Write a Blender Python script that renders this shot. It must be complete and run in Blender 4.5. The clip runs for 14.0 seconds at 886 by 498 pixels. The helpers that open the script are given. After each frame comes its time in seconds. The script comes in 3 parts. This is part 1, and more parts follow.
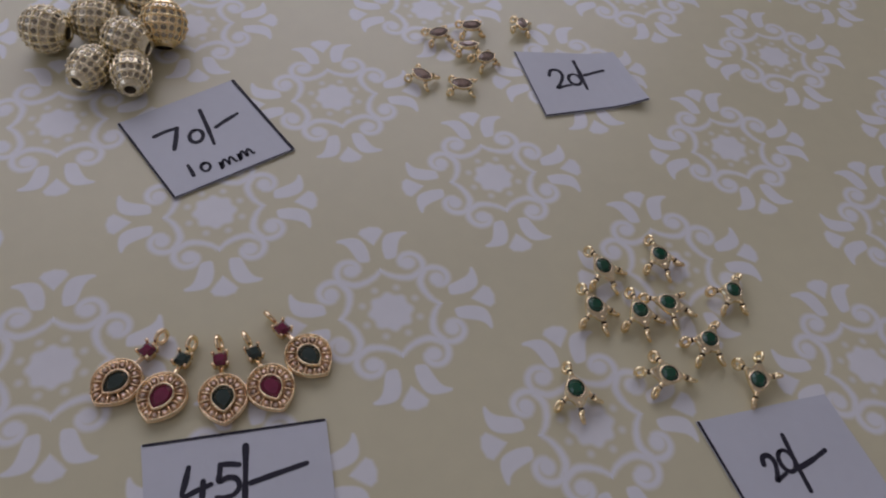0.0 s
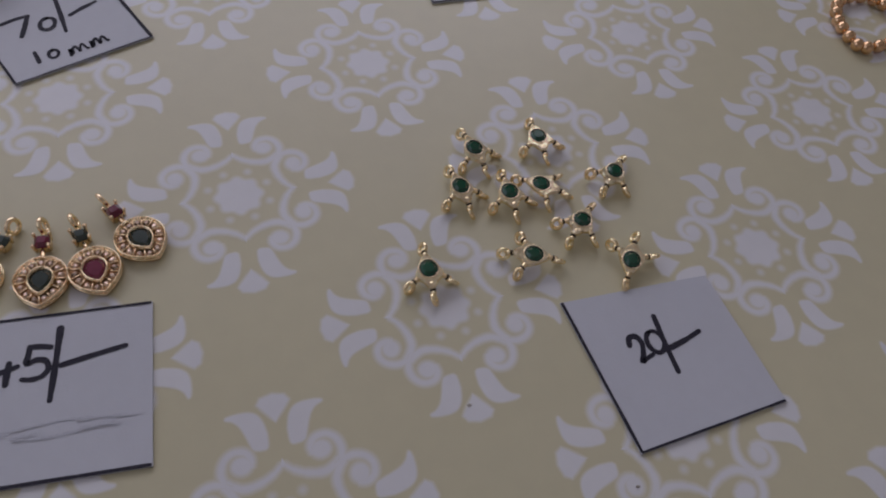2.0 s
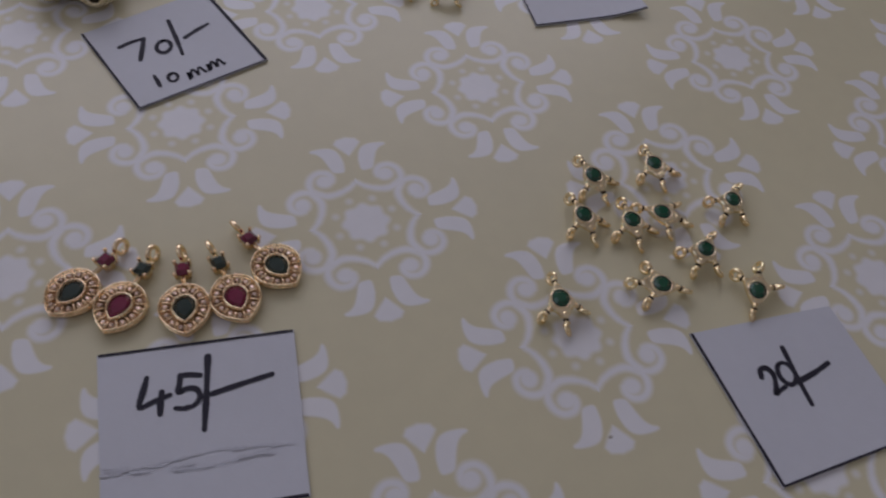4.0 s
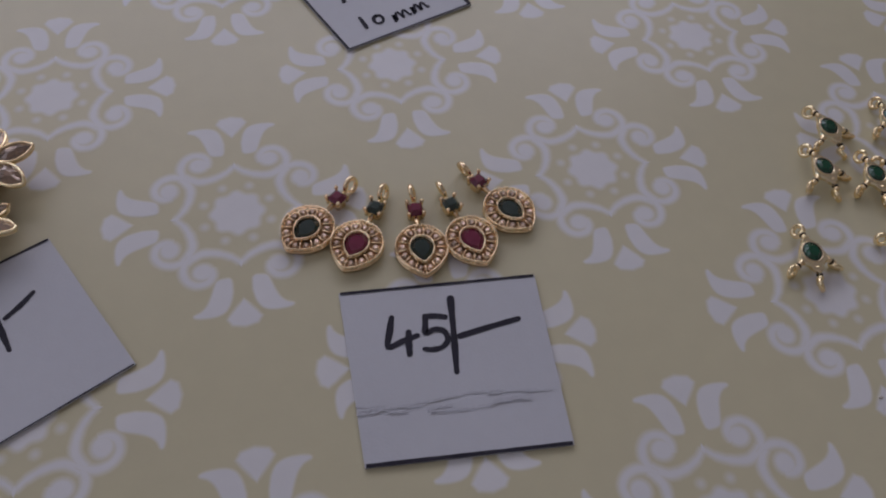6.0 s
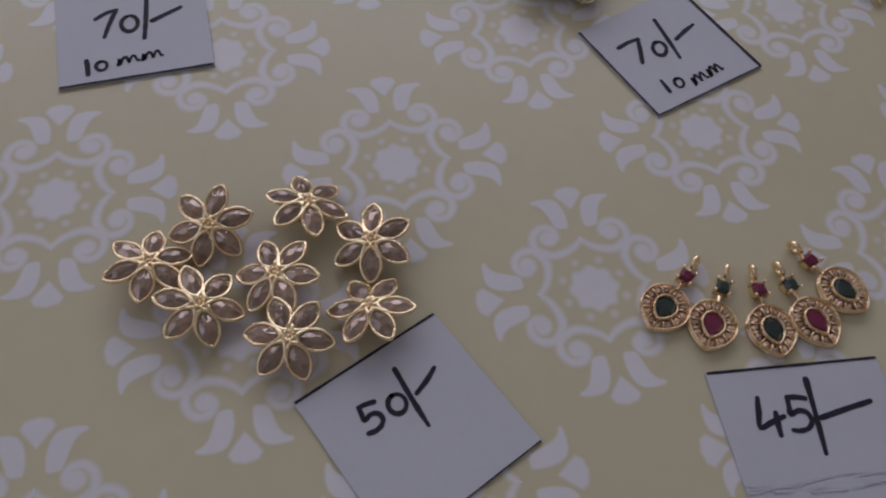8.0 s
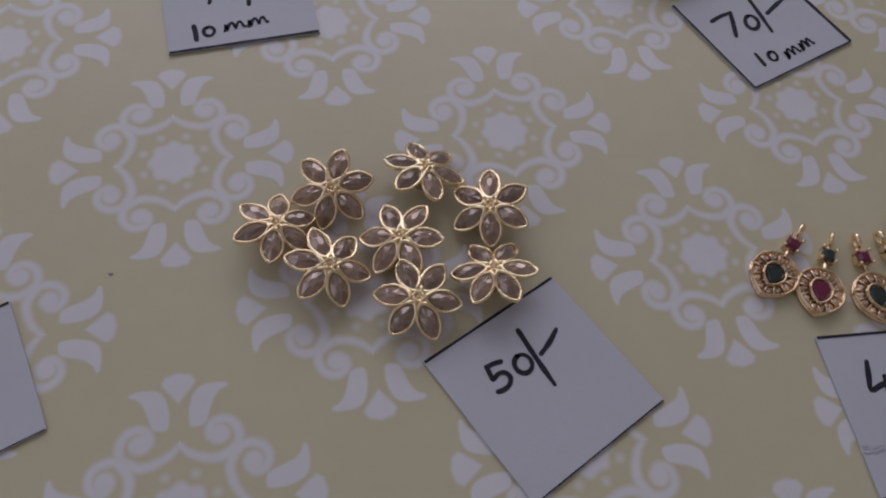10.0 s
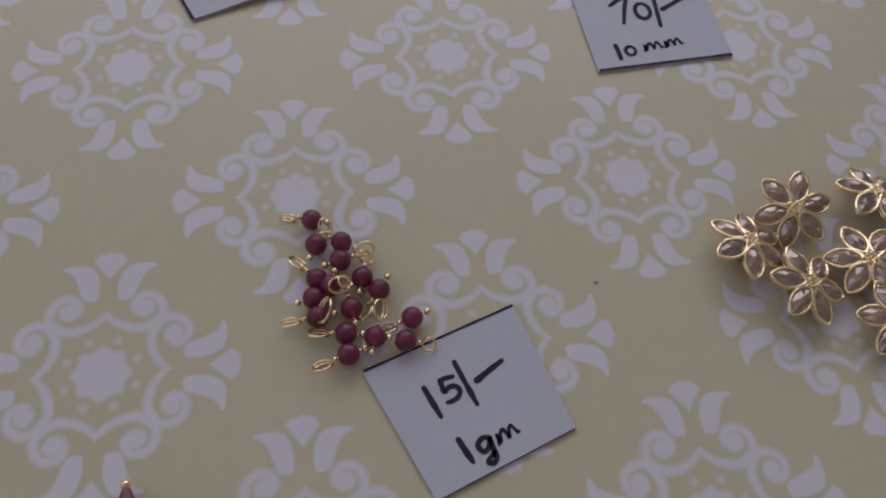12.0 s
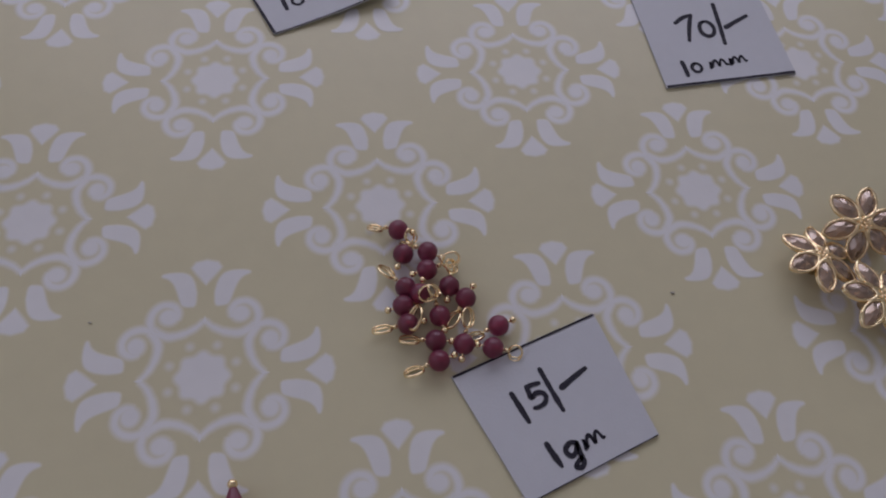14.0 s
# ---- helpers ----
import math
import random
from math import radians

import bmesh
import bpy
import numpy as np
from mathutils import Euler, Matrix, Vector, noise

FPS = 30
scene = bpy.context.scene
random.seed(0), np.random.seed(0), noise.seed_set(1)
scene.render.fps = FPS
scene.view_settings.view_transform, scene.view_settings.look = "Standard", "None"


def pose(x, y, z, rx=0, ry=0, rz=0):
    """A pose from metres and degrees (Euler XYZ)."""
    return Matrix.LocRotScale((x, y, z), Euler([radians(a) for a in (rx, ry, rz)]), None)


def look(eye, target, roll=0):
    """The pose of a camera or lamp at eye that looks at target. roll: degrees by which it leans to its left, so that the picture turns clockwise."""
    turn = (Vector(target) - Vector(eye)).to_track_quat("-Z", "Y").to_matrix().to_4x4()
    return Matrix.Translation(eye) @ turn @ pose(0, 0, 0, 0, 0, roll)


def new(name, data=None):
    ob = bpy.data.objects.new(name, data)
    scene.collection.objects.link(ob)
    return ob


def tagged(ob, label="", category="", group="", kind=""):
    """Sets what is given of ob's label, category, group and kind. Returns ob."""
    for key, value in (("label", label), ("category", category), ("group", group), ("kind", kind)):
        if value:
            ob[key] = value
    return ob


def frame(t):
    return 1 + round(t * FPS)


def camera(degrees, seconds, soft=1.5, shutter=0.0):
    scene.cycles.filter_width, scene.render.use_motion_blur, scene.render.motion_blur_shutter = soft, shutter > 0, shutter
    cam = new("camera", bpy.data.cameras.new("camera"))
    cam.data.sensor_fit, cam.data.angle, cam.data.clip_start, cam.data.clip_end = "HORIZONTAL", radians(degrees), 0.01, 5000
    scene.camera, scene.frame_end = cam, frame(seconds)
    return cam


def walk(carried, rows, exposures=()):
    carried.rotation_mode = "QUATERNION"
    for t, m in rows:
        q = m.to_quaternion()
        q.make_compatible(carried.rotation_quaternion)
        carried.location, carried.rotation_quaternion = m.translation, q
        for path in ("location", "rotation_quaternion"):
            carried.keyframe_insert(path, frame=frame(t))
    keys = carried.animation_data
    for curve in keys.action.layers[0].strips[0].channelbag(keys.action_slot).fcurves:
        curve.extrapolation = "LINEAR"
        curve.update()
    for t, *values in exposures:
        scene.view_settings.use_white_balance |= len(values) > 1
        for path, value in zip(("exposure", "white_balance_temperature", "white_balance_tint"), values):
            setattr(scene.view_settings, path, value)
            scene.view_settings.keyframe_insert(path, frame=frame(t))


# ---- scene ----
cam = camera(59.03, 14.0, soft=2.0, shutter=0.1)
EXPOSURES = [(0.0, -0.12), (3.0, -0.23), (7.0, -0.25), (10.5, -0.19), (12.0, -0.11), (14.0, -0.10)]
# seconds, eye in metres, yaw, pitch and roll in degrees
ROWS = [
    (0, -0.02282, -0.06879, 0.11436, -23.669, -52.548, 10.895),
    (0.5, -0.01980, -0.05361, 0.10270, -21.775, -53.365, 9.804),
    (0.7, -0.01517, -0.05744, 0.10214, -21.442, -53.419, 9.494),
    (1, -0.00360, -0.06848, 0.10961, -21.921, -53.543, 9.434),
    (1.5, 0.00082, -0.08003, 0.10305, -22.787, -54.124, 9.451),
    (2, 0.00143, -0.08264, 0.10058, -23.117, -54.540, 9.400),
    (2.5, 0.00082, -0.08399, 0.09979, -23.075, -54.667, 9.174),
    (3, 0.00082, -0.08579, 0.09918, -23.413, -54.707, 9.405),
    (3.5, 0.00123, -0.08433, 0.09897, -23.179, -55.070, 9.383),
    (3.7, -0.00283, -0.08276, 0.09950, -23.167, -54.885, 9.501),
    (4, -0.01635, -0.07413, 0.10280, -22.311, -54.977, 9.283),
    (4.2, -0.03258, -0.06669, 0.10349, -22.024, -54.946, 9.501),
    (4.6, -0.04157, -0.06982, 0.09445, -17.601, -55.838, 6.767),
    (5.4, -0.04326, -0.07041, 0.09275, -16.772, -56.005, 6.254),
    (6.3, -0.04382, -0.07060, 0.09219, -16.496, -56.060, 6.083),
    (6.5, -0.04188, -0.07090, 0.09309, -16.227, -56.104, 5.524),
    (7, -0.04488, -0.06845, 0.09424, -16.658, -56.923, 6.131),
    (7.5, -0.06879, -0.05837, 0.09970, -16.677, -59.221, 6.848),
    (7.7, -0.07730, -0.05218, 0.10696, -16.515, -60.304, 6.977),
    (8, -0.09352, -0.04717, 0.10723, -16.933, -60.875, 8.011),
    (8.2, -0.10203, -0.04671, 0.10646, -17.450, -61.320, 8.835),
    (8.6, -0.11074, -0.04707, 0.10677, -18.531, -61.892, 9.936),
    (9.9, -0.11283, -0.04715, 0.10684, -18.790, -62.029, 10.201),
    (10.3, -0.11945, -0.04742, 0.10707, -19.611, -62.463, 11.038),
    (10.5, -0.12826, -0.04573, 0.10796, -18.765, -62.464, 10.661),
    (11, -0.15849, -0.03809, 0.10998, -17.077, -61.630, 10.033),
    (11.2, -0.16962, -0.03601, 0.11039, -16.040, -61.653, 9.610),
    (11.5, -0.18024, -0.03646, 0.10588, -15.080, -61.744, 9.247),
    (12, -0.18122, -0.03916, 0.10583, -14.522, -61.796, 9.093),
    (12.5, -0.18254, -0.03872, 0.10555, -14.385, -61.622, 9.126),
    (13, -0.18121, -0.03961, 0.10138, -14.022, -61.396, 8.723),
    (13.5, -0.18183, -0.04059, 0.10347, -13.928, -61.622, 8.738),
    (14, -0.19392, -0.03875, 0.10894, -14.020, -61.592, 9.289),
]


def aim(x, y, z, yaw, pitch, roll):
    a, b = radians(yaw), radians(pitch)
    ahead = Vector((-math.sin(a) * math.cos(b), math.cos(a) * math.cos(b), math.sin(b)))
    return look((x, y, z), Vector((x, y, z)) + ahead, roll)


walk(cam, [(row[0], aim(*row[1:])) for row in ROWS], EXPOSURES)
# ---- world and light ----
U = 0.027  # half the spacing of the printed motifs, in metres; plans below count in it
TAU = 2 * math.pi
world = bpy.data.worlds.new("world")
scene.world = world
world.use_nodes = True
sky = world.node_tree.nodes.new("ShaderNodeTexSky")
sky.sky_type, sky.sun_disc, sky.sun_elevation, sky.sun_rotation = "NISHITA", False, radians(50), radians(70)
back = world.node_tree.nodes["Background"]
back.inputs["Strength"].default_value = 0.12
world.node_tree.links.new(sky.outputs[0], back.inputs[0])


def window_light(name, x, y, z, aim_at, wide, high, watts, colour):
    data = bpy.data.lights.new(name, "AREA")
    data.shape, data.size, data.size_y, data.energy, data.color = "RECTANGLE", wide, high, watts, colour
    ob = new(name, data)
    ob.matrix_world = look((x, y, z), aim_at)
    return ob


# Both windows are out of view; the western one is added as fill.
window_light("window_daylight", 0.0, 1.20, 0.85, (0.0, 0, 0.64), 1.80, 0.90, 11.4, (0.822, 0.772, 0.908))
window_light("window_daylight", -1.65, 0.15, 1.15, (0, 0.15, 0.85), 1.70, 1.20, 5.0, (0.822, 0.772, 0.908))


# ---- materials ----
def material(name, base, rough=0.5, metal=0.0, coat=0.0, vary=0.0, scale=200.0, bump=0.0, bump_scale=900.0, random_vary=0.0, stain=0.0, ior=1.5):
    """A surface with a coarse and a fine variation of its colour, and a fine relief."""
    m = bpy.data.materials.new(name)
    m.use_nodes = True
    n, l = m.node_tree.nodes, m.node_tree.links
    b = n["Principled BSDF"]
    b.inputs["Base Color"].default_value = (*base, 1)
    b.inputs["Roughness"].default_value, b.inputs["Metallic"].default_value = rough, metal
    b.inputs["Coat Weight"].default_value, b.inputs["IOR"].default_value = coat, ior
    b.inputs["Coat Roughness"].default_value = 0.08
    co = n.new("ShaderNodeTexCoord")
    if vary or stain or random_vary:
        hsv = n.new("ShaderNodeHueSaturation")
        hsv.inputs["Color"].default_value = (*base, 1)
        total = None
        for amount, size, detail in ((vary, scale, 4), (stain, scale / 14, 3)):
            if not amount:
                continue
            tex = n.new("ShaderNodeTexNoise")
            tex.inputs["Scale"].default_value, tex.inputs["Detail"].default_value = size, detail
            l.new(co.outputs["Object"], tex.inputs["Vector"])
            span = n.new("ShaderNodeMapRange")
            span.inputs["From Min"].default_value, span.inputs["From Max"].default_value = 0.25, 0.75
            span.inputs["To Min"].default_value, span.inputs["To Max"].default_value = 1 - amount, 1 + amount
            l.new(tex.outputs["Fac"], span.inputs["Value"])
            if total is None:
                total = span.outputs[0]
            else:
                times = n.new("ShaderNodeMath")
                times.operation = "MULTIPLY"
                l.new(total, times.inputs[0]), l.new(span.outputs[0], times.inputs[1])
                total = times.outputs[0]
        if random_vary:
            info = n.new("ShaderNodeObjectInfo")
            span = n.new("ShaderNodeMapRange")
            span.inputs["To Min"].default_value, span.inputs["To Max"].default_value = 1 - random_vary, 1 + random_vary
            l.new(info.outputs["Random"], span.inputs["Value"])
            if total is None:
                total = span.outputs[0]
            else:
                times = n.new("ShaderNodeMath")
                times.operation = "MULTIPLY"
                l.new(total, times.inputs[0]), l.new(span.outputs[0], times.inputs[1])
                total = times.outputs[0]
        l.new(total, hsv.inputs["Value"])
        l.new(hsv.outputs[0], b.inputs["Base Color"])
    if bump:
        tex = n.new("ShaderNodeTexNoise")
        tex.inputs["Scale"].default_value, tex.inputs["Detail"].default_value = bump_scale, 5
        l.new(co.outputs["Object"], tex.inputs["Vector"])
        relief = n.new("ShaderNodeBump")
        relief.inputs["Strength"].default_value, relief.inputs["Distance"].default_value = bump, 0.0002
        l.new(tex.outputs["Fac"], relief.inputs["Height"])
        l.new(relief.outputs[0], b.inputs["Normal"])
    return m


CREAM = material("cream_paper", (0.62, 0.575, 0.385), 0.36, vary=0.02, scale=260, stain=0.035, bump=0.06, bump_scale=1500)
PRINT = material("white_print", (0.735, 0.73, 0.735), 0.36, vary=0.02, scale=260, stain=0.03, bump=0.05, bump_scale=1500)
nodes, links = PRINT.node_tree.nodes, PRINT.node_tree.links
cover = nodes.new("ShaderNodeAttribute")
cover.attribute_name = "cover"
blend = nodes.new("ShaderNodeMix")
blend.data_type = "RGBA"
blend.inputs[6].default_value = (0.62, 0.575, 0.385, 1)
links.new(cover.outputs["Fac"], blend.inputs[0])
links.new(nodes["Principled BSDF"].inputs["Base Color"].links[0].from_socket, blend.inputs[7])
links.new(blend.outputs[2], nodes["Principled BSDF"].inputs["Base Color"])
CARD = material("white_card", (0.56, 0.57, 0.61), 0.55, vary=0.015, scale=500, stain=0.03, bump=0.12, bump_scale=2500)
INK = material("black_marker_ink", (0.014, 0.012, 0.024), 0.75, vary=0.25, scale=1500)
CREASE = material("grey_crease", (0.525, 0.533, 0.572), 0.75, vary=0.10, scale=2200)
GOLD = material("polished_gold_plate", (1.0, 0.79, 0.47), 0.08, 1.0, vary=0.06, scale=900, bump=0.1, bump_scale=1800, random_vary=0.06)
PALE_GOLD = material("pale_gold_plate", (1.0, 0.79, 0.48), 0.13, 1.0, vary=0.08, scale=900, bump=0.4, bump_scale=1800, random_vary=0.06)
BEAD_GOLD = material("champagne_gold_plate", (0.90, 0.80, 0.57), 0.10, 1.0, vary=0.12, scale=1500, bump=0.5, bump_scale=1800, random_vary=0.1)
SATIN_GOLD = material("satin_gold_plate", (1.0, 0.84, 0.56), 0.22, 1.0, vary=0.14, scale=900, bump=0.5, bump_scale=900, random_vary=0.05)
BLUSH_GOLD = material("blush_gold_plate", (1.0, 0.76, 0.48), 0.12, 1.0, vary=0.1, scale=1200, bump=0.15, bump_scale=1800, random_vary=0.06)
ROSE_GOLD = material("warm_gold_plate", (0.78, 0.50, 0.28), 0.10, 1.0, vary=0.05, scale=900, random_vary=0.05)
GREEN = material("green_stone", (0.006, 0.075, 0.035), 0.16, coat=0.5, vary=0.2, scale=500, random_vary=0.15)
TEAL = material("dark_green_stone", (0.026, 0.042, 0.035), 0.20, coat=0.4, vary=0.2, scale=500, random_vary=0.1)
RUBY = material("ruby_stone", (0.165, 0.018, 0.050), 0.20, coat=0.4, vary=0.2, scale=500, random_vary=0.12)
WINE = material("frosted_wine_glass", (0.31, 0.042, 0.105), 0.40, coat=0.15, vary=0.15, scale=600, random_vary=0.15)
glass = WINE.node_tree.nodes["Principled BSDF"]
glass.inputs["Transmission Weight"].default_value = 0.6
CRYSTAL = material("foil_backed_crystal", (0.60, 0.46, 0.365), 0.08, 0.25, coat=0.3, vary=0.22, scale=700, bump=0.25, bump_scale=700, random_vary=0.25)
CRYSTAL.node_tree.nodes["Principled BSDF"].inputs["Transmission Weight"].default_value = 0.55
CHAMPAGNE = material("champagne_crystal", (0.80, 0.60, 0.46), 0.07, 0.8, coat=0.4, vary=0.55, scale=2600, bump=0.9, bump_scale=2600, random_vary=0.4)
# Darker copy of the gold; shade between pendant stones is in its colour.
SHADED_GOLD = material("shaded_gold_plate", (0.58, 0.34, 0.18), 0.30, 1.0, vary=0.2, scale=900)
# More orange than the rims: the glow beneath the petals is in this colour.
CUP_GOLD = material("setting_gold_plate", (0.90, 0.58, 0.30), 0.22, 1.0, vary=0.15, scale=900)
PAVE = material("smoky_pave_stone", (0.42, 0.36, 0.26), 0.06, 0.6, coat=0.6, vary=0.3, scale=900, bump=0.5, bump_scale=1200, random_vary=0.45)
SMOKED = material("smoked_crystal", (0.24, 0.17, 0.135), 0.12, 0.45, coat=0.6, vary=0.4, scale=1000, bump=0.6, bump_scale=1200, random_vary=0.3)
# Near-black brown; holds the shade of bead holes and stone gaps as colour.
HOLLOW = material("dark_hollow", (0.05, 0.035, 0.02), 0.6, 0.4)
SPECK = material("dust_speck", (0.46, 0.42, 0.36), 0.9)
WOOD = material("table_wood", (0.23, 0.13, 0.07), 0.45, vary=0.25, scale=25, stain=0.2, bump=0.2, bump_scale=150)
PLASTER = material("painted_plaster", (0.76, 0.735, 0.70), 0.8, vary=0.03, scale=12, stain=0.04, bump=0.1, bump_scale=120)
WHITEWASH = material("ceiling_whitewash", (0.82, 0.81, 0.79), 0.85, vary=0.03, scale=12, stain=0.03)
TILE = material("stone_floor_tile", (0.24, 0.21, 0.18), 0.35, vary=0.1, scale=14, stain=0.08)
FRAME = material("window_frame_paint", (0.75, 0.74, 0.72), 0.4, vary=0.03, scale=40)


# ---- building helpers ----
def part(name, bm, mat, parent=None, label="", smooth=True, size=U, kind=""):
    """Links a bmesh, drawn in motif units, as one mesh object under a thing or a part."""
    me = bpy.data.meshes.new(name)
    bmesh.ops.scale(bm, vec=(size,) * 3, verts=bm.verts)
    bm.normal_update()
    for f in bm.faces:
        f.smooth = smooth
    bm.to_mesh(me)
    bm.free()
    me.materials.append(mat)
    ob = new(name, me)
    ob.parent = parent
    return tagged(ob, label, kind=kind)


def again(ob, m, parent=None):
    """A second object on the same mesh, at the pose m (in metres)."""
    o = new(ob.name.split(".")[0], ob.data)
    o.parent = parent or ob.parent
    o.matrix_basis = m
    return o


def thing(name, x, y, z=0.0, rz=0.0, label="", category="", group=""):
    ob = new(name)
    ob.empty_display_size = 0.004
    ob.matrix_basis = pose(x * U, y * U, z * U, 0, 0, rz)
    return tagged(ob, label, category, group)


def box(bm, x0, x1, y0, y1, z0, z1):
    made = bmesh.ops.create_cube(bm, size=1.0)["verts"]
    bmesh.ops.scale(bm, vec=(x1 - x0, y1 - y0, z1 - z0), verts=made)
    bmesh.ops.translate(bm, vec=((x0 + x1) / 2, (y0 + y1) / 2, (z0 + z1) / 2), verts=made)


def ball(bm, c, r, seg=14, rings=9, stretch=(1, 1, 1)):
    m = Matrix.Translation(c) @ Matrix.Diagonal((*stretch, 1))
    bmesh.ops.create_uvsphere(bm, u_segments=seg, v_segments=rings, radius=r, matrix=m)


def tube(bm, pts, r, closed=False, seg=8, radii=None):
    """A round wire through the points."""
    pts = [Vector(p) for p in pts]
    n = len(pts)
    loops, side = [], None
    for i, p in enumerate(pts):
        a = pts[(i - 1) % n] if closed or i else p
        b = pts[(i + 1) % n] if closed or i < n - 1 else p
        way = (b - a).normalized()
        if side is None:
            side = way.orthogonal().normalized()
        side = (side - way * side.dot(way)).normalized()
        up = way.cross(side)
        rr = radii[i] if radii else r
        loops.append([bm.verts.new(p + rr * (math.cos(TAU * k / seg) * side + math.sin(TAU * k / seg) * up)) for k in range(seg)])
    for i in range(n if closed else n - 1):
        a, b = loops[i], loops[(i + 1) % n]
        shift = 0
        if closed and i == n - 1:
            shift = min(range(seg), key=lambda s: (a[0].co - b[s].co).length)
        for k in range(seg):
            bm.faces.new((a[k], a[(k + 1) % seg], b[(k + 1 + shift) % seg], b[(k + shift) % seg]))
    if not closed:
        bm.faces.new(loops[0][::-1]), bm.faces.new(loops[-1])


def hoop(bm, c, big, small, normal=(0, 0, 1), seg=16, stretch=1.0):
    n = Vector(normal).normalized()
    a = n.orthogonal().normalized()
    b = n.cross(a)
    tube(bm, [Vector(c) + big * (math.cos(TAU * k / seg) * a + stretch * math.sin(TAU * k / seg) * b) for k in range(seg)], small, True, 7)


def prism(bm, outline, z0, z1, top_scale=1.0):
    """A plate from a closed outline, with its upper edge drawn in a little."""
    cx = sum(p[0] for p in outline) / len(outline)
    cy = sum(p[1] for p in outline) / len(outline)
    lo = [bm.verts.new((x, y, z0)) for x, y in outline]
    hi = [bm.verts.new((cx + (x - cx) * top_scale, cy + (y - cy) * top_scale, z1)) for x, y in outline]
    n = len(outline)
    for k in range(n):
        bm.faces.new((lo[k], lo[(k + 1) % n], hi[(k + 1) % n], hi[k]))
    bm.faces.new(hi), bm.faces.new(lo[::-1])


def gem(bm, outline, z0, height, table=0.5, girdle=0.35):
    """A cut stone: a low wall, a crown of uneven facets and a flat table."""
    cx = sum(p[0] for p in outline) / len(outline)
    cy = sum(p[1] for p in outline) / len(outline)
    rows = []
    for level, (k, z) in enumerate(((1.0, z0), (1.0, z0 + girdle * height), (0.76, z0 + 0.70 * height), (table, z0 + height))):
        row = []
        for n, (x, y) in enumerate(outline):
            odd = n % 2 if level == 2 else 0
            row.append(bm.verts.new((cx + (x - cx) * (k + 0.10 * odd), cy + (y - cy) * (k + 0.10 * odd), z - 0.22 * height * odd)))
        rows.append(row)
    n = len(outline)
    for a, b in zip(rows, rows[1:]):
        for k in range(n):
            if k % 2:
                bm.faces.new((a[k], a[(k + 1) % n], b[k])), bm.faces.new((a[(k + 1) % n], b[(k + 1) % n], b[k]))
            else:
                bm.faces.new((a[k], a[(k + 1) % n], b[(k + 1) % n])), bm.faces.new((a[k], b[(k + 1) % n], b[k]))
    bm.faces.new(rows[-1]), bm.faces.new(rows[0][::-1])


def oval(rx, ry, n=18, cx=0.0, cy=0.0):
    return [(cx + rx * math.cos(TAU * k / n), cy + ry * math.sin(TAU * k / n)) for k in range(n)]


def marquise(length, width, n=14, cx=0.0, cy=0.0):
    """A pointed oval along x."""
    out = []
    for k in range(n):
        a = TAU * k / n
        out.append((cx + length / 2 * math.cos(a), cy + width / 2 * math.copysign(abs(math.sin(a)) ** 1.45, math.sin(a))))
    return out


def teardrop(r, point, n=24, crown=1.05):
    """A drop with a round crown whose point lies along -y."""
    out = []
    for k in range(n):
        a = TAU * k / n + math.pi / 2
        x, y = r * math.cos(a), r * crown * math.sin(a)
        if math.sin(a) < 0:
            t = -math.sin(a)
            y = -point * t**1.15
            x = math.copysign(r * (1 - (t**1.15) ** 2.0) ** 0.85, math.cos(a)) if t < 0.999 else 0.0
        out.append((x, y))
    return out


def smooth_line(pts, steps=5):
    """A Catmull-Rom line through the points."""
    p = [Vector(q) for q in pts]
    p = [2 * p[0] - p[1], *p, 2 * p[-1] - p[-2]]
    out = []
    for i in range(1, len(p) - 2):
        for s in range(steps):
            t = s / steps
            out.append(0.5 * ((2 * p[i]) + (p[i + 1] - p[i - 1]) * t + (2 * p[i - 1] - 5 * p[i] + 4 * p[i + 1] - p[i + 2]) * t * t + (3 * p[i] - p[i - 1] - 3 * p[i + 1] + p[i + 2]) * t**3))
    return [*out, p[-2]]


def ribbon(bm, pts, widths, height, round_ends=True):
    """A flat band along a plane line; height(x, y) gives its z. widths: at the points, or one number."""
    n = len(pts)
    w = widths if isinstance(widths, (list, tuple)) else [widths] * n
    w = [w[min(len(w) - 1, int(i * len(w) / n))] if len(w) != n else w[i] for i in range(n)]
    left, right = [], []
    for i, p in enumerate(pts):
        way = (pts[min(i + 1, n - 1)] - pts[max(i - 1, 0)]).normalized()
        side = Vector((-way.y, way.x))
        left.append(p + side * w[i] / 2), right.append(p - side * w[i] / 2)
    if round_ends:
        sides = [(left[0] - pts[0], right[0] - pts[0]), (left[-1] - pts[-1], right[-1] - pts[-1])]
        for (at, end), (edge_l, edge_r) in zip(((0, -1), (n - 1, 1)), sides):
            way = (pts[1] - pts[0]).normalized() if at == 0 else (pts[-1] - pts[-2]).normalized()
            for deg in (35, 65, 84):
                ahead = way * end * w[at] * 0.5 * math.sin(radians(deg))
                tip_l = pts[at] + edge_l * math.cos(radians(deg)) + ahead
                tip_r = pts[at] + edge_r * math.cos(radians(deg)) + ahead
                if at == 0:
                    left.insert(0, tip_l), right.insert(0, tip_r)
                else:
                    left.append(tip_l), right.append(tip_r)
    a = [bm.verts.new((q.x, q.y, height(q.x, q.y))) for q in left]
    b = [bm.verts.new((q.x, q.y, height(q.x, q.y))) for q in right]
    for i in range(len(a) - 1):
        bm.faces.new((b[i], b[i + 1], a[i + 1], a[i]))


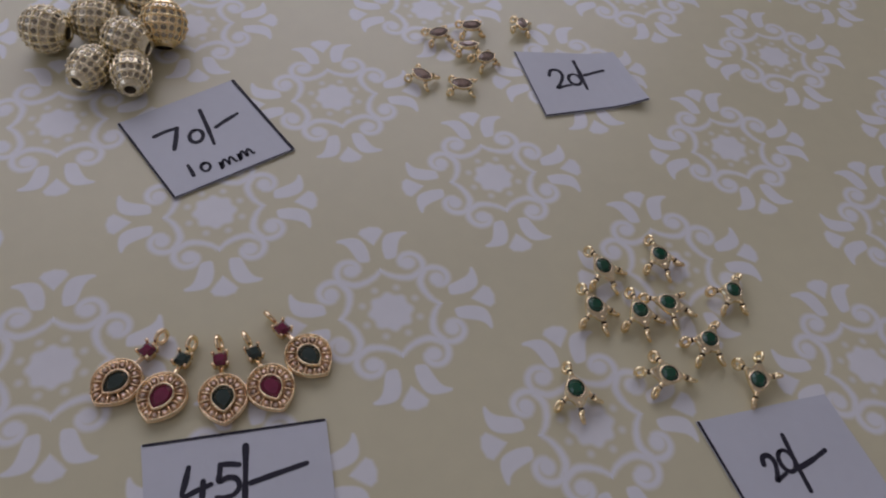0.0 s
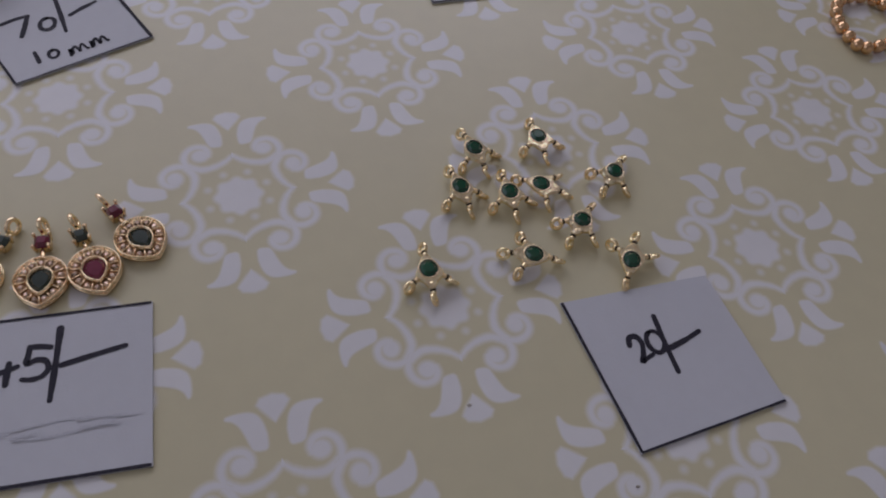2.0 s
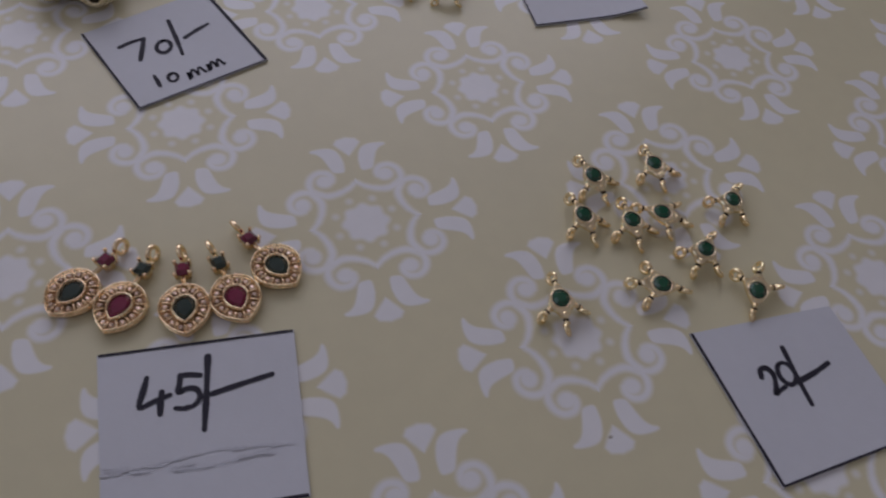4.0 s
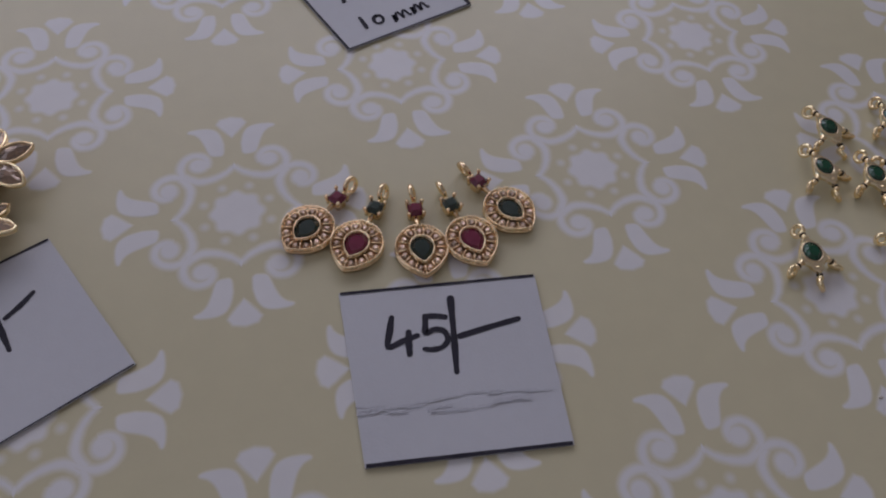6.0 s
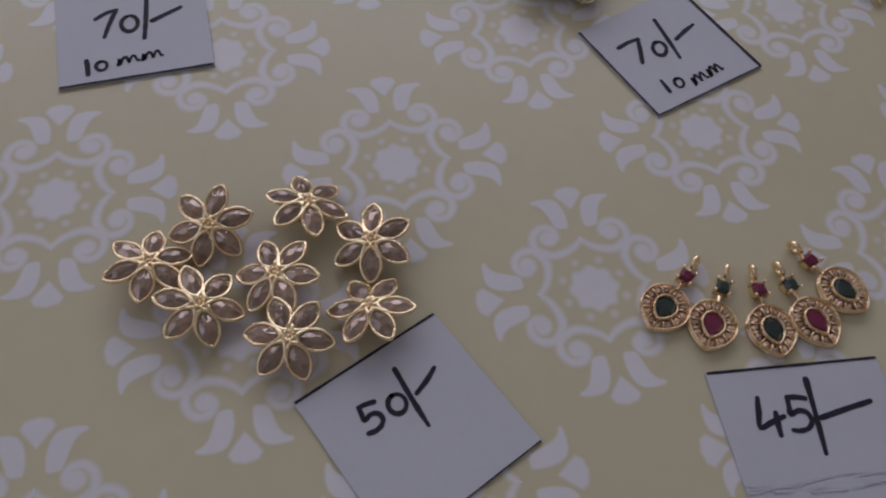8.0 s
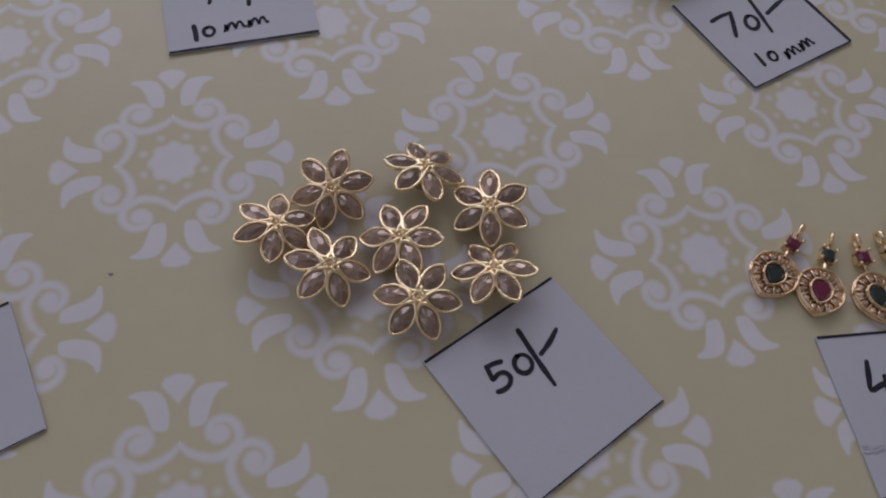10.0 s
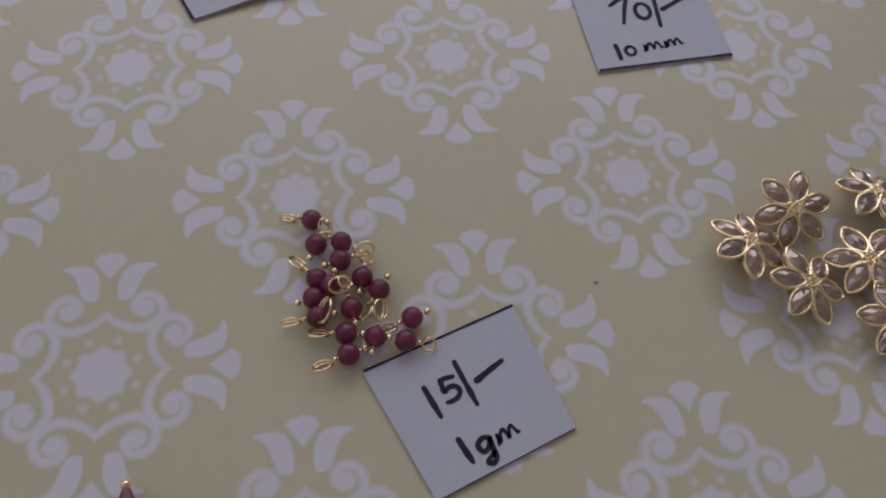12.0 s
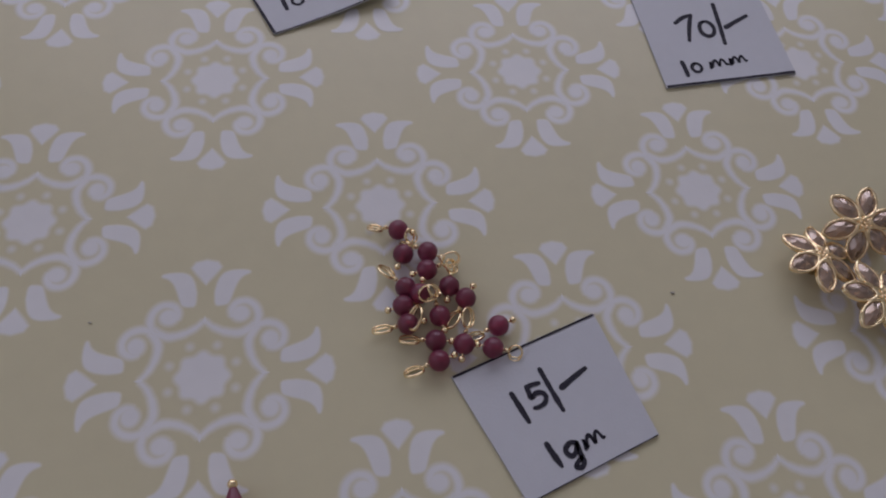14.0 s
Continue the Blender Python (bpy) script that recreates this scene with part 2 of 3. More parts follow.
# ---- the room, the table and the printed sheet ----
def slab(name, x0, x1, y0, y1, z0, z1, mat, kind="structure", label="", category="", parent=None):
    bm = bmesh.new()
    box(bm, x0, x1, y0, y1, z0, z1)
    ob = part(name, bm, mat, parent, smooth=False, size=1.0)
    return tagged(ob, label, category, kind=kind)


# Room out of view, added for bounce light and for reflections in the gold.
slab("floor", -1.7, 1.7, -1.7, 1.25, -0.85, -0.75, TILE, label="unseen grey stone tiled floor of the added room", category="floor")
slab("ceiling", -1.7, 1.7, -1.7, 1.25, 1.85, 1.95, WHITEWASH, label="unseen white plastered ceiling of the added room", category="ceiling")
slab("wall_east", 1.7, 1.8, -1.7, 1.25, -0.75, 1.85, PLASTER, label="unseen painted plaster wall of the added room", category="wall")
slab("wall_south", -1.7, 1.7, -1.8, -1.7, -0.75, 1.85, PLASTER, label="unseen painted plaster wall of the added room", category="wall")


def wall_with_window(name, length, thick, z0, z1, a0, a1, b0, b1, m, number):
    """A wall along x with one opening from a0 to a1 and b0 to b1, and its window frame."""
    bm = bmesh.new()
    half = length / 2
    box(bm, -half, a0, 0, thick, z0, z1)
    box(bm, a1, half, 0, thick, z0, z1)
    box(bm, a0, a1, 0, thick, z0, b0)
    box(bm, a0, a1, 0, thick, b1, z1)
    wall = part(name, bm, PLASTER, smooth=False, size=1.0)
    wall.matrix_basis = m
    tagged(wall, "painted plaster wall with a window opening", "wall", kind="structure")
    win = new(f"window_{number}")
    win.matrix_basis = m
    tagged(win, "white painted window frame set in the wall", "window", kind="structure")
    bm = bmesh.new()
    for x0, x1, y0, y1 in ((a0, a0 + 0.05, b0, b1), (a1 - 0.05, a1, b0, b1), (a0 + 0.05, a1 - 0.05, b0, b0 + 0.05), (a0 + 0.05, a1 - 0.05, b1 - 0.05, b1)):
        box(bm, x0, x1, 0.11, 0.15, y0, y1)
    part("window_frame", bm, FRAME, win, smooth=False, size=1.0)
    bm = bmesh.new()
    box(bm, a0 - 0.03, a1 + 0.03, -0.03, 0.10, b0 - 0.03, b0 - 0.002)
    part("window_sill", bm, FRAME, win, smooth=False, size=1.0)


wall_with_window("wall_west", 2.95, 0.16, -0.75, 1.85, -0.475, 1.225, 0.55, 1.75, pose(-1.7, -0.225, 0, 0, 0, 90), 2)
wall_with_window("wall_north", 3.4, 0.16, -0.75, 1.85, -0.90, 0.90, 0.40, 1.30, pose(0, 1.25, 0), 1)

TX0, TX1, TY0, TY1 = -0.47, 0.33, -0.25, 0.33
table = new("table")
table.matrix_basis = pose(0, 0, -0.75)
tagged(table, "plain brown wooden table under the printed sheet", "table")
bm = bmesh.new()
box(bm, TX0, TX1, TY0, TY1, 0.715, 0.7494)
bmesh.ops.bevel(bm, geom=bm.edges, offset=0.004, segments=2, affect="EDGES")
part("tabletop", bm, WOOD, table, smooth=False, size=1.0)
for x in (TX0 + 0.05, TX1 - 0.05):
    for y in (TY0 + 0.05, TY1 - 0.05):
        bm = bmesh.new()
        box(bm, x - 0.025, x + 0.025, y - 0.025, y + 0.025, 0, 0.715)
        part("leg", bm, WOOD, table, smooth=False, size=1.0)

sheet = new("printed_sheet")
tagged(sheet, "cream paper sheet printed with white ornamental medallions on the table", "paper sheet")
bm = bmesh.new()
bmesh.ops.create_grid(bm, x_segments=40, y_segments=30, size=0.5)
for v in bm.verts:
    v.co = (-2.5 + v.co.x * 27, 1.5 + v.co.y * 19.5, 0.0)
low = bmesh.ops.extrude_face_region(bm, geom=list(bm.faces))["geom"]
bmesh.ops.translate(bm, vec=(0, 0, -0.02), verts=[g for g in low if isinstance(g, bmesh.types.BMVert)])
bmesh.ops.recalc_face_normals(bm, faces=bm.faces)
part("paper", bm, CREAM, sheet, smooth=False)


def soft_patch(bm, layer, outline, z, edge=0.016, inward=None, full=1.0):
    """A printed area whose ink thins out over its edge."""
    pts = [Vector(p) for p in outline]
    n = len(pts)
    area = sum(pts[k].cross(pts[(k + 1) % n]) for k in range(n))
    if area < 0:
        pts.reverse()
    rows = []
    for off, ink in ((edge, 0.0), (-edge if inward is None else -inward, full)):
        row = []
        for k in range(n):
            a, b = (pts[k] - pts[k - 1]).normalized(), (pts[(k + 1) % n] - pts[k]).normalized()
            way = a + b
            way = way.normalized() if way.length > 0.2 else b
            v = bm.verts.new((*(pts[k] + Vector((way.y, -way.x)) * off), z if ink else 0.0005))
            v[layer] = ink
            row.append(v)
        rows.append(row)
    for k in range(n):
        bm.faces.new((rows[0][k], rows[0][(k + 1) % n], rows[1][(k + 1) % n], rows[1][k]))
    bm.faces.new(rows[1])


def soft_ribbon(bm, layer, pts, widths, z, edge=0.015):
    """A printed band whose ink thins out along both sides."""
    n = len(pts)
    w = [widths[min(len(widths) - 1, int(i * len(widths) / n))] for i in range(n)]
    rows = []
    for i, p in enumerate(pts):
        way = (pts[min(i + 1, n - 1)] - pts[max(i - 1, 0)]).normalized()
        side = Vector((-way.y, way.x))
        row = []
        for off, ink in ((w[i] / 2 + edge, 0.0), (max(0.002, w[i] / 2 - edge), 1.0), (min(-0.002, edge - w[i] / 2), 1.0), (-w[i] / 2 - edge, 0.0)):
            v = bm.verts.new((*(p + side * off), z if ink else 0.0005))
            v[layer] = ink
            row.append(v)
        rows.append(row)
    for a, b in zip(rows, rows[1:]):
        for k in range(3):
            bm.faces.new((a[k + 1], b[k + 1], b[k], a[k]))


def motif():
    """One printed medallion: a scalloped centre, eight dots, a wavy ring with eight scrolls, four flowers of three petals."""
    bm = bmesh.new()
    ink = bm.verts.layers.float.new("cover")
    flat = 0.0012
    soft_patch(bm, ink, [((0.138 + 0.010 * math.cos(8 * a)) * math.cos(a), (0.138 + 0.010 * math.cos(8 * a)) * math.sin(a)) for a in (TAU * k / 64 for k in range(64))], flat)
    for k in range(8):
        a = TAU * (k + 0.5) / 8
        soft_patch(bm, ink, oval(0.022, 0.022, 12, 0.187 * math.cos(a), 0.187 * math.sin(a)), flat, full=0.7)
    band = [(0.0, 0.322), (0.05, 0.278), (0.12, 0.246), (0.19, 0.238), (0.245, 0.262), (0.272, 0.285)]
    curl = [(0.255, 0.245), (0.278, 0.285), (0.288, 0.340), (0.268, 0.395), (0.222, 0.425), (0.168, 0.415), (0.145, 0.375), (0.155, 0.335)]
    petal = [(0.054, 0.490), (0.068, 0.552), (0.094, 0.595), (0.135, 0.613), (0.190, 0.615), (0.226, 0.610), (0.238, 0.603), (0.226, 0.597), (0.200, 0.584), (0.172, 0.552), (0.150, 0.500), (0.134, 0.450), (0.120, 0.420), (0.085, 0.412), (0.058, 0.420)]
    middle = [(0.0, 0.540), (0.030, 0.580), (0.058, 0.614), (0.080, 0.645), (0.060, 0.676), (0.0, 0.690), (-0.060, 0.676), (-0.080, 0.645), (-0.058, 0.614), (-0.030, 0.580)]
    for quarter in range(4):
        turn = Matrix.Rotation(TAU * quarter / 4, 2)
        soft_patch(bm, ink, [turn @ Vector(p) for p in middle], flat, 0.017, 0.006)
        for flip in (1, -1):
            at = lambda pts: [turn @ Vector((flip * x, y)) for x, y in pts]
            step = 0.0002 * (quarter * 2 + (flip > 0)) / 8
            soft_ribbon(bm, ink, smooth_line(at(band)), [0.032, 0.040, 0.046, 0.050, 0.052, 0.052], flat + step)
            soft_ribbon(bm, ink, smooth_line(at(curl)), [0.040, 0.048, 0.048, 0.046, 0.046, 0.048, 0.05, 0.05], flat + 0.0002 + step)
            soft_patch(bm, ink, at(oval(0.056, 0.052, 16, 0.190, 0.352)), flat + 0.0004 + step)
            soft_patch(bm, ink, at([(0.0, 0.349), (-0.016, 0.318), (0.0, 0.296), (0.016, 0.318)]), flat + 0.0004 + step, 0.006)
            soft_patch(bm, ink, at([tuple(p) for p in smooth_line([*petal, petal[0]], 3)[:-1]]), flat + step, 0.015, 0.001)
    bm.normal_update()
    for f in bm.faces:
        if f.normal.z < 0:
            f.normal_flip()
    return part("printed_medallion", bm, PRINT, sheet, "white printed ornamental medallion", smooth=False)


first_motif = motif()
first_motif.matrix_basis = pose(0, 0, 0)
for j in range(-7, 11):
    for i in range(-15, 11):
        if (i + j) % 2 == 0 and (i, j) != (0, 0):
            again(first_motif, pose(i * U, j * U, 0))


# ---- price cards with hand-drawn writing ----
THICK = 0.012


def glyph(char):
    """The strokes of a hand-drawn character in a box from -0.5 to 0.5."""
    if char == "0":
        return [[(0.5 * math.cos(a), 0.5 * math.sin(a)) for a in (1.9 + TAU * k / 12 for k in range(13))]]
    if char == "2":
        return [[(-0.48, 0.25), (-0.2, 0.5), (0.25, 0.45), (0.35, 0.15), (0.0, -0.2), (-0.4, -0.45), (0.0, -0.42), (0.5, -0.40)]]
    if char == "4":
        return [[(-0.32, 0.5), (-0.42, 0.1), (-0.5, -0.28), (0.0, -0.15), (0.5, -0.02)], [(0.22, 0.08), (0.2, -0.2), (0.2, -0.5)]]
    if char == "5":
        return [[(0.48, 0.42), (0.1, 0.48), (-0.3, 0.5)], [(-0.3, 0.5), (-0.34, 0.25), (-0.38, 0.0), (0.0, 0.08), (0.35, 0.0), (0.45, -0.25), (0.2, -0.45), (-0.2, -0.5), (-0.5, -0.46)]]
    if char == "m":
        return [[(-0.5, -0.5), (-0.42, 0.1), (-0.4, 0.3), (-0.38, -0.45), (-0.25, 0.2), (-0.08, 0.45), (0.0, -0.1), (0.02, -0.4), (0.15, 0.2), (0.3, 0.45), (0.38, 0.0), (0.42, -0.35), (0.5, -0.3)]]
    if char == "g":
        return [[(0.42, 0.42), (0.0, 0.5), (-0.42, 0.28), (-0.2, 0.0), (0.2, 0.12), (0.42, 0.42), (0.4, 0.0), (0.42, -0.35), (0.15, -0.5), (-0.15, -0.42), (0.05, -0.28), (0.4, -0.15)]]
    return []


def card(corners, lines=(), signs=(), borders=(), ink=0.042, lift=None, label="", crease=None):
    """A hand-cut card. corners: four in turn. lines: straight or bent strokes. signs: (char, x, y, width, height,
    turn).
    borders: (side, width of its dark line of ink and edge shadow). lift: (x, y, dx, dy, how much) bends it up past a
    line."""
    c = [Vector(p) for p in corners]
    mid = sum(c, Vector((0, 0))) / 4

    def rise(x, y):
        if not lift:
            return 0.0
        lx, ly, dx, dy, much = lift
        return much * max(0.0, (x - lx) * dx + (y - ly) * dy) ** 2

    ob = thing("price_card", mid.x, mid.y, 0.0036, 0, label, "price card", "price cards beside the jewellery")
    n = 12
    bm = bmesh.new()
    grid = []
    for k, z in enumerate((0.0, THICK)):
        rows = []
        for i in range(n + 1):
            row = []
            for j in range(n + 1):
                s, t = i / n, j / n
                p = c[0] * (1 - s) * (1 - t) + c[1] * s * (1 - t) + c[2] * s * t + c[3] * (1 - s) * t
                wob = 0.0035 * noise.noise(Vector((p.x * 3, p.y * 3, 1.7))) if i in (0, n) or j in (0, n) else 0
                row.append(bm.verts.new((p.x - mid.x + wob, p.y - mid.y + wob, z + rise(p.x, p.y))))
            rows.append(row)
        grid.append(rows)
        for i in range(n):
            for j in range(n):
                q = (rows[i][j], rows[i + 1][j], rows[i + 1][j + 1], rows[i][j + 1])
                bm.faces.new(q if k else q[::-1])
    rim = [(i, 0) for i in range(n)] + [(n, j) for j in range(n)] + [(i, n) for i in range(n, 0, -1)] + [(0, j) for j in range(n, 0, -1)]
    for a, b in zip(rim, rim[1:] + rim[:1]):
        bm.faces.new((grid[0][a[0]][a[1]], grid[0][b[0]][b[1]], grid[1][b[0]][b[1]], grid[1][a[0]][a[1]]))
    bmesh.ops.recalc_face_normals(bm, faces=bm.faces)
    part("card_sheet", bm, CARD, ob, smooth=False)

    count = [0]

    def over(x, y):
        return THICK + 0.0012 + 0.0002 * count[0] + rise(x + mid.x, y + mid.y)

    def stroke(name, pts, width, steps=6, mat=INK, text="", ends=True):
        count[0] += 1
        line = smooth_line([Vector(p) - mid for p in pts], steps)
        w = [width * (0.96 + 0.30 * noise.noise(Vector((q.x * 11, q.y * 11, 4.0))) + (0.16 * noise.noise(Vector((q.x * 60, q.y * 60, 9.0))) if ends else 0.0)) * (1 - (0.35 if ends else 0.0) * max(0.0, k / len(line) - 0.55)) for k, q in enumerate(line)]
        b = bmesh.new()
        ribbon(b, line, w, over, ends)
        for f in b.faces:
            f.normal_update()
            if f.normal.z < 0:
                f.normal_flip()
        part(name, b, mat, ob, text, smooth=False)

    for line in lines:
        stroke("pen_stroke", line, ink)
    for char, x, y, w, h, turn in signs:
        ca, sa = math.cos(radians(turn)), math.sin(radians(turn))
        for s in glyph(char):
            thin = ink * (0.62 if char in "mg" and h < 0.1 else 0.95 if h > 0.1 else 0.72)
            stroke("pen_stroke", [(x + ca * w * p - sa * h * q, y + sa * w * p + ca * h * q) for p, q in s], thin, 4)
    # One dark stroke paints both the marker line and the card edge's shadow.
    for side, width in borders:
        a, b = c[side], c[(side + 1) % 4]
        width = width * 0.78
        inward = (mid - (a + b) / 2).normalized() * width * 0.35
        stroke("ink_border", [a.lerp(b, s) + inward for s in (0.006, 0.25, 0.5, 0.75, 0.994)], width, 5, ends=False)
    # The card stays flat here; grey strokes draw the fold's shade.
    if crease:
        dice = random.Random(11)
        for line, width in crease:
            path = smooth_line([Vector(p) for p in line], 8)
            at = 0
            while at < len(path) - 3:
                run = dice.randint(3, 9)
                piece = path[at:at + run]
                if len(piece) > 2:
                    off = Vector((0, dice.uniform(-0.5, 0.5) * width))
                    stroke("fold_crease", [p + off + Vector((0, dice.uniform(-0.15, 0.15) * width)) for p in piece], dice.uniform(0.25, 0.75) * width, 2, CREASE, "shade of a folded crease drawn in grey")
                at += max(1, run - dice.randint(0, 5))
    return ob


card([(-1.596, 1.924), (-1.251, 1.146), (-0.388, 1.480), (-0.743, 2.288)],
     lines=[[(-1.352, 1.750), (-1.269, 1.793), (-1.191, 1.816)], [(-1.191, 1.816), (-1.204, 1.708), (-1.221, 1.604)], [(-1.017, 1.981), (-0.979, 1.803), (-0.944, 1.619)],
            [(-0.916, 1.788), (-0.834, 1.853), (-0.752, 1.908)], [(-1.140, 1.435), (-1.124, 1.388), (-1.109, 1.336)]],
     signs=[("0", -1.062, 1.716, 0.095, 0.125, -10), ("0", -1.022, 1.405, 0.062, 0.078, 0), ("m", -0.869, 1.430, 0.125, 0.075, 22), ("m", -0.739, 1.490, 0.12, 0.075, 22)],
     borders=[(0, 0.022), (1, 0.016), (2, 0.034)], ink=0.033, label="white price card lettered 70 and 10 mm in black marker")
card([(1.600, 2.341), (1.611, 1.546), (2.527, 1.568), (2.457, 2.191)],
     lines=[[(2.078, 2.152), (2.077, 1.975), (2.072, 1.800)], [(2.112, 1.970), (2.199, 1.987), (2.290, 1.997)]],
     signs=[("2", 1.871, 1.955, 0.135, 0.225, 4), ("0", 2.007, 1.930, 0.105, 0.13, 0)],
     borders=[(0, 0.014), (1, 0.022)], ink=0.033, lift=(2.15, 1.6, 1.0, 0.0, 0.35), label="white price card lettered 20 with one corner curling up")
card([(1.645, -1.122), (1.742, -2.052), (2.644, -1.964), (2.569, -1.127)],
     lines=[[(2.140, -1.321), (2.132, -1.499), (2.131, -1.671)], [(2.158, -1.526), (2.254, -1.501), (2.356, -1.466)]],
     signs=[("2", 1.978, -1.494, 0.088, 0.158, 14), ("0", 2.082, -1.474, 0.095, 0.135, 0)],
     borders=[(0, 0.024), (1, 0.018)], ink=0.034, label="white price card lettered 20 beside the green connectors")
card([(-1.534, -0.592), (-1.534, -1.494), (-0.586, -1.556), (-0.529, -0.645)],
     lines=[[(-0.988, -0.715), (-1.012, -0.910), (-1.040, -1.113)], [(-0.985, -0.929), (-0.834, -0.905), (-0.678, -0.883)]],
     signs=[("4", -1.262, -0.880, 0.145, 0.205, -6), ("5", -1.100, -0.888, 0.125, 0.185, -3)],
     borders=[(3, 0.022), (1, 0.026)], ink=0.034, label="white price card lettered 45 with a creased lower strip",
     crease=[([(-1.530, -1.215), (-1.46, -1.228), (-1.40, -1.232), (-1.281, -1.235), (-1.10, -1.225), (-0.95, -1.232), (-0.80, -1.25), (-0.62, -1.27)], 0.020),
             ([(-1.530, -1.236), (-1.46, -1.246), (-1.38, -1.244), (-1.25, -1.262), (-1.08, -1.262)], 0.024), ([(-1.2, -1.29), (-1.05, -1.30), (-0.85, -1.29), (-0.70, -1.30)], 0.016)])
card([(-3.745, -0.428), (-3.316, -1.232), (-2.510, -0.816), (-2.943, -0.028)],
     lines=[[(-3.203, -0.323), (-3.136, -0.500), (-3.074, -0.648)], [(-3.108, -0.471), (-3.046, -0.410), (-2.993, -0.344)]],
     signs=[("5", -3.359, -0.560, 0.105, 0.150, 22), ("0", -3.217, -0.512, 0.095, 0.105, 10)],
     borders=[(3, 0.020), (1, 0.010)], ink=0.031, label="white price card lettered 50 beside the crystal flowers")
card([(-5.097, 2.765), (-5.015, 1.808), (-4.056, 1.905), (-4.128, 2.810)],
     lines=[[(-4.812, 2.387), (-4.746, 2.436), (-4.683, 2.458)], [(-4.683, 2.458), (-4.721, 2.341), (-4.751, 2.219)], [(-4.487, 2.558), (-4.490, 2.371), (-4.497, 2.185)],
            [(-4.447, 2.337), (-4.356, 2.391), (-4.265, 2.442)], [(-4.855, 2.025), (-4.846, 1.971), (-4.841, 1.910)]],
     signs=[("0", -4.594, 2.326, 0.105, 0.14, 0), ("0", -4.761, 1.974, 0.068, 0.075, 0), ("m", -4.598, 2.008, 0.135, 0.062, 9), ("m", -4.448, 2.034, 0.13, 0.062, 9)],
     borders=[(1, 0.028)], ink=0.034, label="white price card lettered 70 and 10 mm on the sheet")
card([(-6.689, -0.105), (-6.372, -0.796), (-5.622, -0.506), (-5.842, 0.207)],
     lines=[[(-6.378, -0.224), (-6.343, -0.300), (-6.306, -0.381)], [(-6.204, -0.100), (-6.158, -0.220), (-6.113, -0.333)], [(-6.098, -0.208), (-6.028, -0.160), (-5.952, -0.111)], [(-6.232, -0.506), (-6.203, -0.565), (-6.172, -0.623)]],
     signs=[("5", -6.243, -0.240, 0.090, 0.125, 22), ("g", -6.096, -0.575, 0.085, 0.135, 12), ("m", -5.983, -0.497, 0.125, 0.062, 22)],
     borders=[(3, 0.018), (1, 0.008)], ink=0.032, label="white price card lettered 15 and 1 gm beside red beads")
card([(-8.010, 3.215), (-7.622, 2.364), (-6.780, 2.700), (-7.170, 3.560)],
     lines=[[(-7.565, 2.673), (-7.550, 2.630), (-7.535, 2.588)], [(-7.394, 2.696), (-7.302, 2.745), (-7.218, 2.789)]],
     signs=[("0", -7.462, 2.661, 0.075, 0.075, 0)],
     borders=[(0, 0.026), (1, 0.012)], ink=0.034, lift=(-7.62, 2.38, 0.924, 0.383, 0.10), label="white price card lettered 10 lifting along one side")


